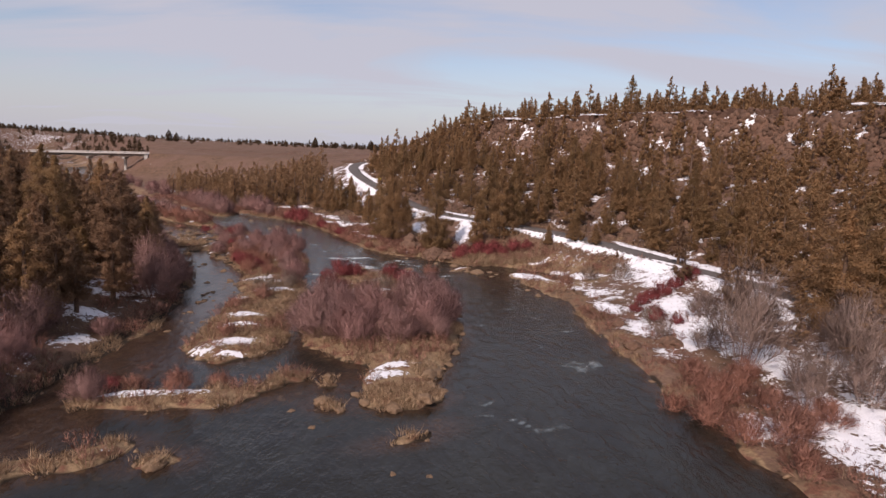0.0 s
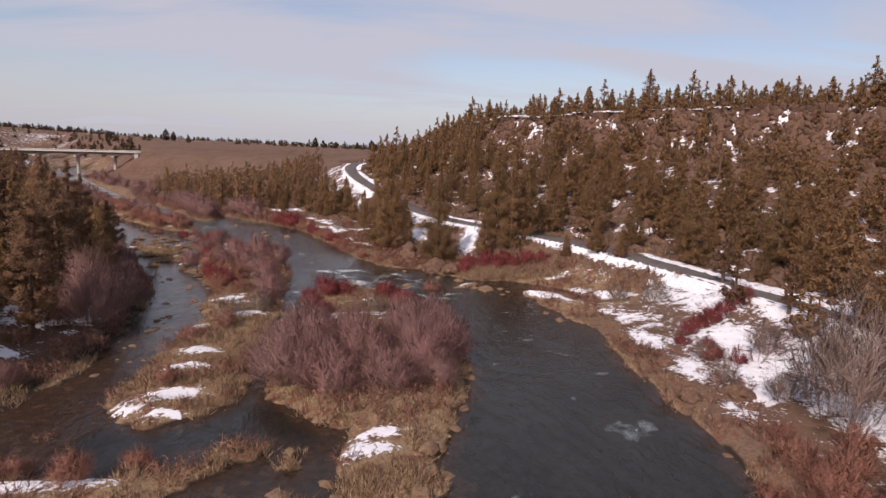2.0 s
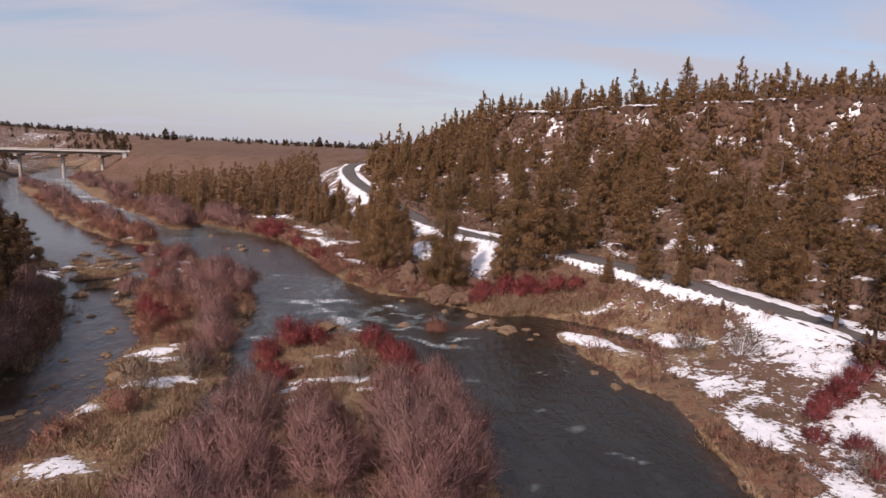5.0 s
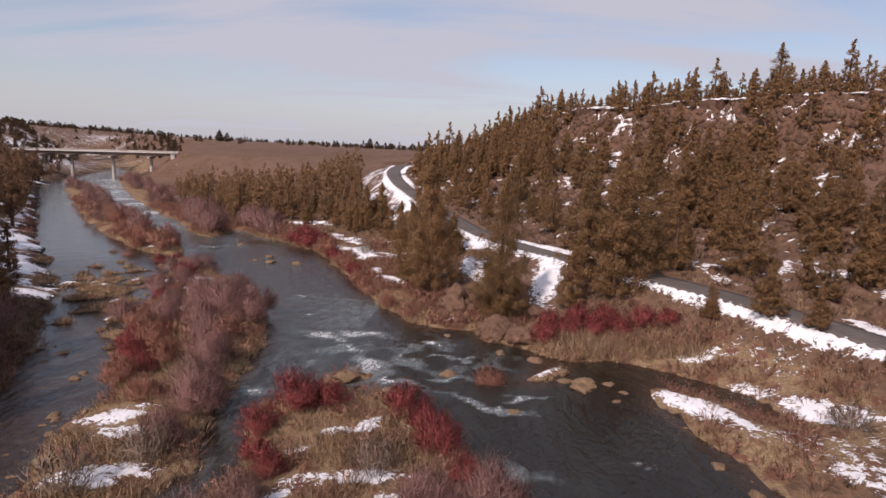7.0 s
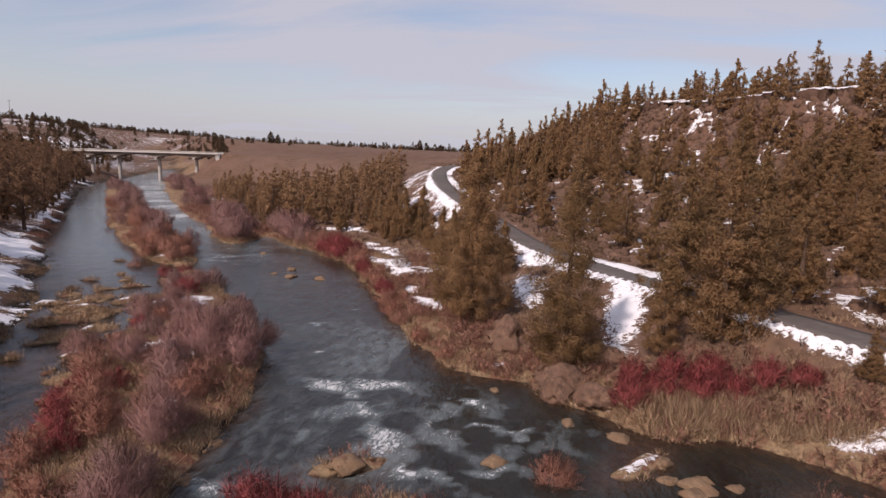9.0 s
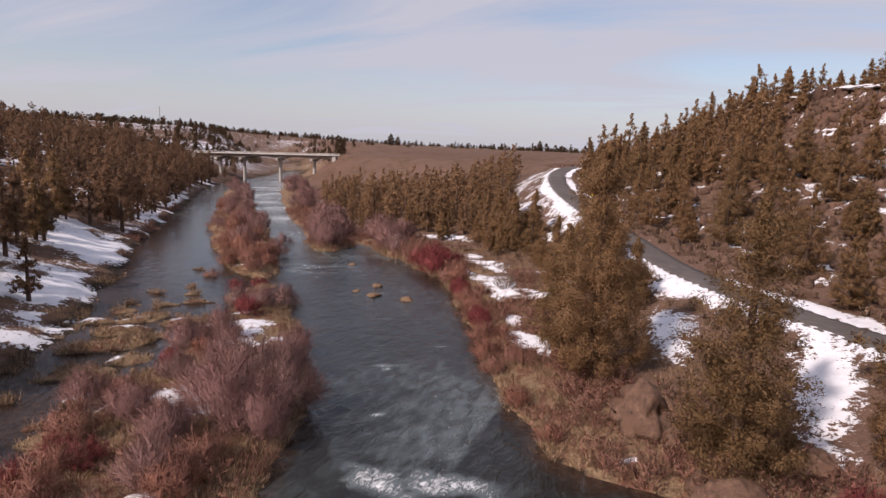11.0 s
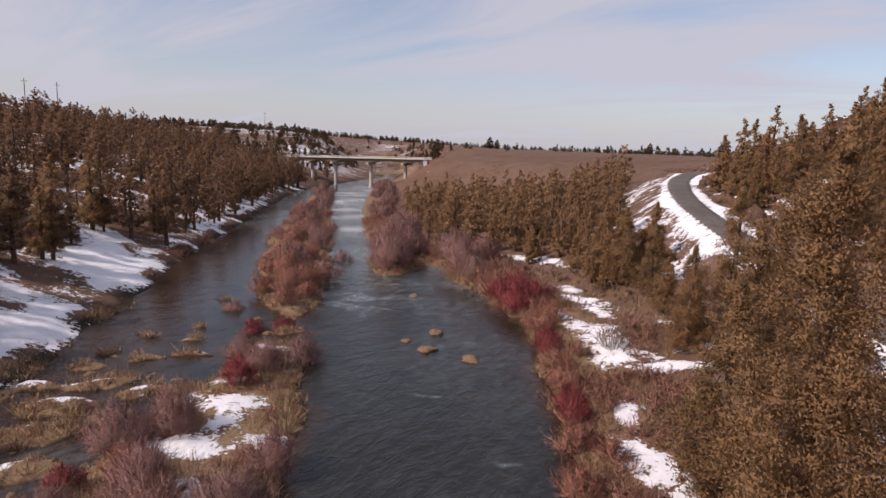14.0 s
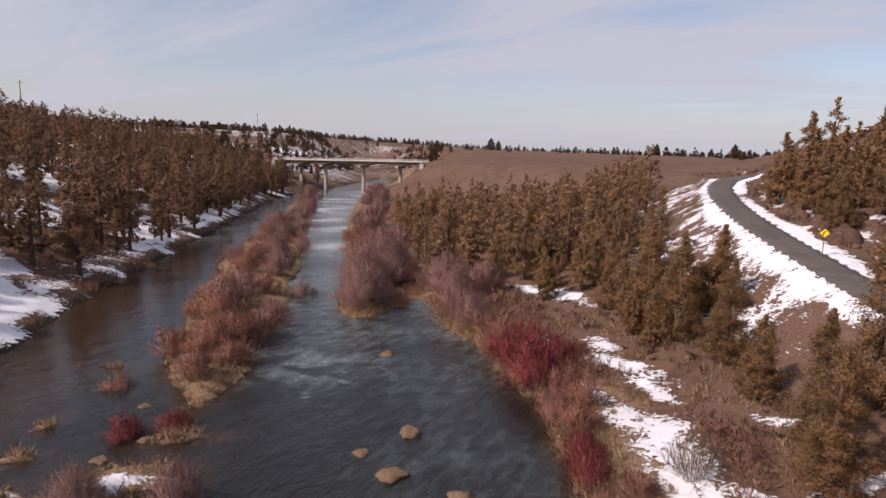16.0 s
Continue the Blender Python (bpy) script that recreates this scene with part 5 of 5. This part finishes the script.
def far_trees():
    r = np.random.default_rng(9)
    n = 6000
    a, d = r.uniform(radians(-75), radians(40), n), 340 + 1100 * r.random(n) ** 1.1
    x, y = -40 + np.sin(a) * d, 100 + np.cos(a) * d
    ok = (to_line(x, y, RIGHT_S)[0] > 18) & (to_line(x, y, LEFT_S)[0] > 18) & (vn(x, y, 90, 4) > 0.46 - 0.2 * (a < -0.55))
    ok &= ~((a > -0.62) & (a < -0.05) & (d < 420))
    x, y = x[ok][:1500], y[ok][:1500]
    return list(zip(x, y, terrain(x, y)[0], r.uniform(0.45, 0.95, len(x))))


def ridge_trees():
    r = np.random.default_rng(19)
    n = 1500
    a, d = r.uniform(radians(-66), radians(-31), n), 270 + 480 * r.random(n)
    x, y = -20 + np.sin(a) * d, 90 + np.cos(a) * d
    ok = (to_line(x, y, RIGHT_S)[0] > 14) & (to_line(x, y, LEFT_S)[0] > 10) & (vn(x, y, 34, 2) > 0.3)
    x, y = x[ok], y[ok]
    return list(zip(x, y, terrain(x, y)[0], r.uniform(0.35, 0.75, len(x))))


woods("wood_ridge", ridge_trees(), M_DARKPINE, "scattered dark pines on the snowy ridge behind the bridge", [346, 347, 348], lambda j: ((9, 8, 10)[j], (2.7, 2.4, 3.0)[j], 30, 9, 0.75, 0.12), taper=0.55)
woods("wood_far", far_trees(), M_DARKPINE, "scattered dark trees on the far plain", [341, 342, 343], lambda j: ((7.5, 6, 9)[j], (2.9, 2.5, 3.2)[j], 30, 8, 0.85, 0.08), taper=0.75)
LONE = tree_kind("pine", 95, 9, 3.2, 90, 24, 0.35, 0.1, M_DARKPINE)
for x, y, s in ((-258, 560, 1.25), (-252, 562, 1.0), (-140, 640, 1.2), (-60, 470, 0.9)):
    LONE.put(x, y, s, 0, "lone dark tree on the far plain", "lone trees")


# ---- grass, sage and stones ----
def tumble(r):
    """A turn by chance about all three axes."""
    return np.array(Euler(r.uniform(0, 6.28, 3)).to_matrix())


def strewn(name, spots_, arrays, mat, label, seed, lo=0.7, hi=1.3, sink=0.0, size=None):
    r = np.random.default_rng(seed)
    out, normals = [], []
    S = np.array(spots_)
    H = terrain(S[:, 0], S[:, 1])[0]
    for (x, y), h in zip(S, H):
        V, F = arrays[r.integers(len(arrays))]
        a, s = r.uniform(0, 6.28), r.uniform(lo, hi)
        R = np.array([[math.cos(a), -math.sin(a), 0], [math.sin(a), math.cos(a), 0], [0, 0, 1]]) * s
        if size is None:
            R = tumble(r) * s
        else:
            normals.append(swell(V, *size) @ R.T / s)
        out.append((V @ R.T + (x, y, h - sink * s), F))
    ob = new(name, mesh_np(name, *join(out), mat, np.concatenate(normals) if normals else None))
    return tagged(ob, label, name.replace("_", " "), kind="stuff")


def pick_places(seed, n, box_, good):
    r = np.random.default_rng(seed)
    x, y = r.uniform(box_[0], box_[1], n), r.uniform(box_[2], box_[3], n)
    h, shore = terrain(x, y)
    ok = good(x, y, h, shore, r)
    return np.stack([x[ok], y[ok]], 1)


def grassy(x, y, h, shore, r):
    dr, dl = to_line(x, y, RIGHT_S)[0], to_line(x, y, LEFT_S)[0]
    river = inside(x, y, RIVER)
    s = snow_cover(x, y, shore)
    p = np.where(river, 0.85, np.where(dr < dl, np.exp(-dr / 6.0), 0.5 * np.exp(-dl / 2.0)))
    p = p * (0.35 + 0.9 * sstep(0.35, 0.6, vn(x, y, 3.0, 2))) * np.where(~river & (dr < dl) & (y < 80), 0.15, 1.0)
    return (shore > 0.05) & (s < 0.3) & (r.random(x.shape) < p) & (to_line(x, y, ROAD_S)[0] > 2.5)


tufts = [tuft_arrays(500 + k, 0.55 + 0.11 * k, 0.45, 40, 0.012) for k in range(4)]
strewn("dry_grass", pick_places(21, 75000, (-62, 34, 24, 152), grassy), tufts, M_GRASS, "straw-coloured dry grass tussocks along the water", 31, size=(0.4, 0.8))


def sagey(x, y, h, shore, r):
    dr, dl = to_line(x, y, RIGHT_S)[0], to_line(x, y, LEFT_S)[0]
    dp = to_line(x, y, ROAD_S)[0]
    s = snow_cover(x, y, shore)
    return (shore > 3) & (dr < dl) & (dp > 2.6) & (s < 0.25) & (r.random(x.shape) < sstep(0.35, 0.62, vn(x, y, 5, 3)))


sages = [join(bush_arrays(520 + k, 0.8, 0.6, 6, 4, 0.034, fine=False)) for k in range(3)]
strewn("sagebrush", pick_places(22, 11000, (-62, 62, 45, 190), sagey), sages, M_SAGE, "low brown sagebrush between the trees", 32, 0.7, 1.5, size=(0.8, 0.6))

def brushy(x, y, h, shore, r):
    dr, dl = to_line(x, y, RIGHT_S)[0], to_line(x, y, LEFT_S)[0]
    river = inside(x, y, RIVER)
    s = snow_cover(x, y, shore)
    p = np.where(river, 0.35, np.where(dr < dl, np.where(y > 92, 1.15 * (1 - sstep(5, 11, dr)), 0.6 * np.exp(-dr / 7.0)), np.where(y < 85, 0.9, 0.75) * np.exp(-dl / 4.0)))
    p = np.where((dl < dr) & (y > 90) & (y < 132), p * 0.04, p)
    return (shore > 0.2) & ((s < 0.4) | ((r.random(x.shape) < 0.4) & (y < 92))) & (r.random(x.shape) < p * sstep(0.3, 0.6, vn(x, y, 4.0, 5))) & (to_line(x, y, ROAD_S)[0] > 2.5)


brush = [join(bush_arrays(540 + k, 1.25, 0.95, 10, 9, 0.0125, fine=False)) for k in range(3)]
strewn("russet_brush", pick_places(25, 40000, (-112, 34, 24, 190), brushy), brush, M_RUSSET, "low leafless russet brush along the river banks", 35, 0.6, 1.3, size=(1.25, 0.9))


def reedy(x, y, h, shore, r):
    return (shore > 0.0) & (r.random(x.shape) < 0.9) & (y < 96.5 - 0.2 * (x - 3))


reeds = [tuft_arrays(560 + k, 1.35, 0.5, 60, 0.011) for k in range(2)]
def tussocky(x, y, h, shore, r):
    dr, dl = to_line(x, y, RIGHT_S)[0], to_line(x, y, LEFT_S)[0]
    return (shore > 0.05) & (dr < dl) & (dr < 4.5) & ~((x > 2) & (y > 70) & (y < 92)) & ~inside(x, y, RIVER) & (snow_cover(x, y, shore) < 0.3) & (r.random(x.shape) < np.exp(-dr / 3.0) * sstep(0.35, 0.55, vn(x, y, 2.6, 4)))


tussocks = [tuft_arrays(570 + k, 0.95, 0.6, 70, 0.012) for k in range(3)]
strewn("tall_grass", pick_places(28, 9000, (-48, 20, 60, 150), tussocky), tussocks, M_GRASS, "pale straw-coloured tall grass tussocks hanging over the bank", 38, 0.6, 1.2, size=(0.9, 0.9))
strewn("reeds", pick_places(26, 260, (3, 15, 91, 95), reedy), reeds, M_GRASS, "tall straw-coloured reeds at the back of the cove", 36, size=(1.3, 0.9))

LAVA_MESH = [stone_mesh("boulder", 5 + k, M_LAVA, 0.72, 4, 0.5) for k in range(4)]
STONE_MESH = [stone_mesh("stone", 15 + k, M_STONE, 0.6, 3, 0.6) for k in range(4)]


def put_stones(meshes, name, rows, label, category, group):
    for i, (x, y, s) in enumerate(rows):
        ob = new(name, meshes[i % len(meshes)])
        z = max(ground_z(x, y), -0.12)
        ob.matrix_basis = pose(x, y, z + s * 0.12, 0, 0, float(rnd.uniform(0, 360))) @ Matrix.Diagonal((s, s * float(rnd.uniform(0.65, 1.0)), s * 0.8, 1))
        tagged(ob, label, category, group)


put_stones(LAVA_MESH, "boulder", [(-6.2, 103.2, 2.5), (20.3, 51.3, 1.1), (16.8, 50.9, 0.8), (17.2, 57.8, 0.9), (-1.9, 96, 1.7), (-4.6, 103.6, 1.3), (-2.2, 94.8, 1.6), (0.4, 94.0, 1.5), (-4.4, 101.2, 0.9), (2.6, 97.6, 1.0), (-9.4, 104.2, 0.8), (1.8, 100.6, 1.2), (-3.2, 97.6, 0.8),
                                  (14, 118, 2.0), (18, 116, 1.6), (22, 112, 1.5), (10, 124, 1.8), (26, 108, 1.4)], "large rounded brown lava boulder on the bank", "boulder", "lava boulders")
put_stones(STONE_MESH, "stone", [(-7.8, 36.9, 0.55), (-5.1, 37.1, 0.5), (-3.2, 36.4, 0.6), (-1.2, 37.4, 0.6), (-1.1, 42, 0.7), (-8.4, 41.2, 0.4), (0.0, 40, 0.45), (-7.8, 33.4, 0.35), (-14.7, 28.1, 0.6), (16, 43.6, 0.35),
                                 (-36.9, 124.3, 0.5), (-34.3, 123.4, 0.8), (-30.6, 123.6, 0.75), (-36.2, 127.6, 0.7), (-45.1, 137.2, 0.6), (-8.1, 37.6, 0.5), (-5.9, 38.6, 0.5), (-0.8, 39.7, 0.6), (-0.5, 42.7, 0.7), (-6.6, 36, 0.5), (0.4, 45.4, 0.45), (1.1, 48.4, 0.5), (1.7, 54, 0.5), (1.6, 60.5, 0.5), (4.7, 85.2, 0.9), (3.4, 87.0, 0.6), (6.6, 85.6, 0.5), (7.4, 84.2, 0.4), (-1.4, 90.8, 0.6), (-6.2, 94.6, 0.5), (1.4, 89.6, 0.7), (-9.6, 35.6, 0.35), (-5.2, 84.9, 0.7), (2.8, 92.4, 0.6), (-0.4, 79.2, 0.5), (4.4, 84.2, 0.8), (5.2, 86, 0.5),
                                 (3.4, 85.4, 0.6), (-12.1, 82.1, 0.9), (10.6, 74.4, 0.5), (11.5, 71.6, 0.6), (6.6, 82.4, 0.4), (-2.5, 28.5, 0.3), (-0.6, 28.4, 0.3)],
           "tan weathered stone standing in the shallow river", "stone", "stones in the river")

def channel_stones():
    """Loose stones that break the surface of the shallow side channel."""
    r = np.random.default_rng(91)
    x, y = r.uniform(-52, -18, 900), r.uniform(50, 128, 900)
    _, shore = terrain(x, y)
    dl = to_line(x, y, LEFT_S)[0]
    ok = inside(x, y, RIVER) & (shore < -0.25) & (dl > 1.2) & (dl < 15) & (vn(x, y, 6, 2) > 0.42)
    return [(float(a), float(b), float(c)) for a, b, c in zip(x[ok], y[ok], r.uniform(0.18, 0.5, ok.sum()))][:90]


put_stones(STONE_MESH, "stone", channel_stones(), "brown stone breaking the surface of the shallow side channel", "stone", "stones in the side channel")


def crag(seed):
    """An angular block: the hull of a few strewn points."""
    r = np.random.default_rng(seed)
    bm = bmesh.new()
    for _ in range(15):
        p = r.normal(size=3)
        p = p / np.linalg.norm(p) * np.array([0.75, 0.55, 0.5]) * r.uniform(0.7, 1.05)
        bm.verts.new(p)
    bmesh.ops.convex_hull(bm, input=list(bm.verts))
    bmesh.ops.delete(bm, geom=[v for v in bm.verts if not v.link_faces], context="VERTS")
    bmesh.ops.triangulate(bm, faces=list(bm.faces))
    bm.verts.index_update()
    V = np.array([v.co[:] for v in bm.verts])
    F = np.array([[v.index for v in q.verts] for q in bm.faces])
    bm.free()
    return V, F


rocks = [crag(70 + k) for k in range(6)]


def stony(x, y, h, shore, r):
    hill, top = inside(x, y, HILL_SIDE), inside(x, y, TOP_SIDE)
    dm, dp = to_line(x, y, RIM)[0], to_line(x, y, ROAD_S)[0]
    p = np.where(hill & ~top, 0.22 + 0.78 * (1 - sstep(4, 20, dm)), 0)
    return hill & ~top & (dp > 3.5) & (r.random(x.shape) < p) & (y < 236)


strewn("lava_rocks", pick_places(23, 44000, (-40, 110, 60, 236), stony), rocks, M_LAVA, "dark broken lava rocks strewn over the hillside", 33, 0.4, 2.1, 0.12)


def rimline(x, y, h, shore, r):
    dm = to_line(x, y, RIM)[0]
    return (dm < 3.2) & (r.random(x.shape) < 0.75)


strewn("rim_blocks", pick_places(27, 5000, (-10, 110, 80, 236), rimline), rocks, M_LAVA, "broken dark basalt blocks along the hill's rim", 37, 0.8, 2.2, 0.3)


def ledge_block(name, seed, mat, sx, sy, sz, jitter):
    """A roughly squared block with broken edges."""
    r = np.random.default_rng(seed)
    bm = bmesh.new()
    box(bm, 0, 0, 0, sx, sy, sz)
    bmesh.ops.subdivide_edges(bm, edges=list(bm.edges), cuts=2, use_grid_fill=True)
    for v in bm.verts:
        v.co += Vector(r.normal(0, 1, 3)) * jitter
        k = math.hypot(v.co.x / sx, v.co.y / sy)
        if k > 0.5:
            v.co.x *= 0.9
            v.co.y *= 0.9
    bmesh.ops.triangulate(bm, faces=list(bm.faces))
    return mesh_bm(name, bm, mat)


def rim_ledge():
    """The basalt ledge that caps the hill: a row of broken blocks, with a lip of snow on long stretches."""
    root = tagged(new("rim_ledge"), "broken dark basalt ledge along the hilltop with a thin lip of snow", "cliff", kind="structure")
    blocks = [ledge_block("block", 600 + k, M_BASALT, 2.5, 2.6, 3.4, 0.22) for k in range(5)]
    lips = [ledge_block("snow_lip", 620 + k, M_SNOW, 2.9, 2.2, 0.3, 0.06) for k in range(4)]
    r = np.random.default_rng(61)
    line = [Vector(p) for p in RIM if 60 < p[1] < 260 and p[0] < 120]
    s = 0.0
    for p, q in zip(line[:-1], line[1:]):
        d = q - p
        L = d.to_2d().length
        turn = math.degrees(math.atan2(d.y, d.x))
        while s < L:
            c = p + d * (s / L)
            side = Vector((-d.y, d.x, 0)).normalized() * float(r.uniform(-0.9, 0.5) + 1.2 * (vn(c.x, c.y, 9, 2) - 0.5))
            x, y = c.x + side.x, c.y + side.y
            z = c.z + float(0.8 * (vn(c.x, c.y, 13, 4) - 0.5)) - 0.9 + float(r.uniform(-0.25, 0.25))
            if float(vn(c.x, c.y, 15, 1)) > 0.24:
                b = under("block", blocks[r.integers(5)], root)
                w = float(r.uniform(0.6, 1.7))
                b.matrix_basis = pose(x, y, z, float(r.normal(0, 4)), float(r.normal(0, 4)), turn + float(r.normal(0, 12))) @ Matrix.Diagonal((w, 1, float(r.uniform(0.8, 1.1)), 1))
            if float(vn(c.x, c.y, 17, 6)) > 0.46:
                b = under("snow_lip", lips[r.integers(4)], root)
                b.matrix_basis = pose(x + side.x * 0.1, y, z + 1.75, 0, 0, turn + float(r.normal(0, 6))) @ Matrix.Diagonal((1.05, 1, float(r.uniform(0.5, 1.2)), 1))
            s += 2.1
        s -= L


rim_ledge()


def shoreline(x, y, h, shore, r):
    return (np.abs(shore) < 0.7) & (r.random(x.shape) < 0.6)


pebbles = [(V * 0.36, F) for V, F in rocks]
strewn("shore_stones", pick_places(24, 9000, (-66, 22, 24, 152), shoreline), pebbles, M_STONE, "small brown stones along the water's edge", 34, 0.35, 1.2)


# ---- sign and poles ----
def warning_sign(x, y, yaw):
    z = ground_z(x, y)
    root = tagged(new("warning_sign"), "yellow diamond warning sign on a post beside the path", "sign")
    root.matrix_basis = pose(x, y, z, 0, 0, yaw)
    bm = bmesh.new()
    box(bm, 0, 0.04, 1.05, 0.06, 0.05, 2.5)
    part("post", bm, M_STEEL, root)
    bm = bmesh.new()
    bmesh.ops.create_cube(bm, size=1.0, matrix=pose(0, 0, 2.0, 0, 45, 0) @ Matrix.Diagonal((0.5, 0.02, 0.5, 1)))
    plate = part("plate", bm, M_YELLOW, root, "yellow diamond plate")
    bm = bmesh.new()
    tube(bm, (-0.08, -0.016, 1.8), (-0.08, -0.016, 2.05), 0.035, 0.035, 4)
    tube(bm, (-0.08, -0.016, 2.03), (0.12, -0.016, 2.2), 0.035, 0.03, 4)
    part("symbol", bm, M_BLACK, plate, "black bend mark")


warning_sign(-17.9, 158.2, -8)


def pole(x, y, h, arm):
    z = ground_z(x, y)
    root = tagged(new("utility_pole"), "tall thin utility pole on the skyline", "pole", "utility poles")
    root.matrix_basis = pose(x, y, z)
    bm = bmesh.new()
    tube(bm, (0, 0, -0.5), (0, 0, h), 0.2, 0.13, 8)
    part("post", bm, M_WOOD, root)
    bm = bmesh.new()
    box(bm, 0, 0, h - 1.0, arm, 0.15, 0.18, 30)
    part("crossarm", bm, M_WOOD, root)


pole(-377, 413, 17, 2.2)
pole(-244, 189, max(6.0, 34.5 - ground_z(-244, 189)), 2.0)
pole(-240, 197.5, max(6.0, 34.0 - ground_z(-240, 197.5)), 2.0)
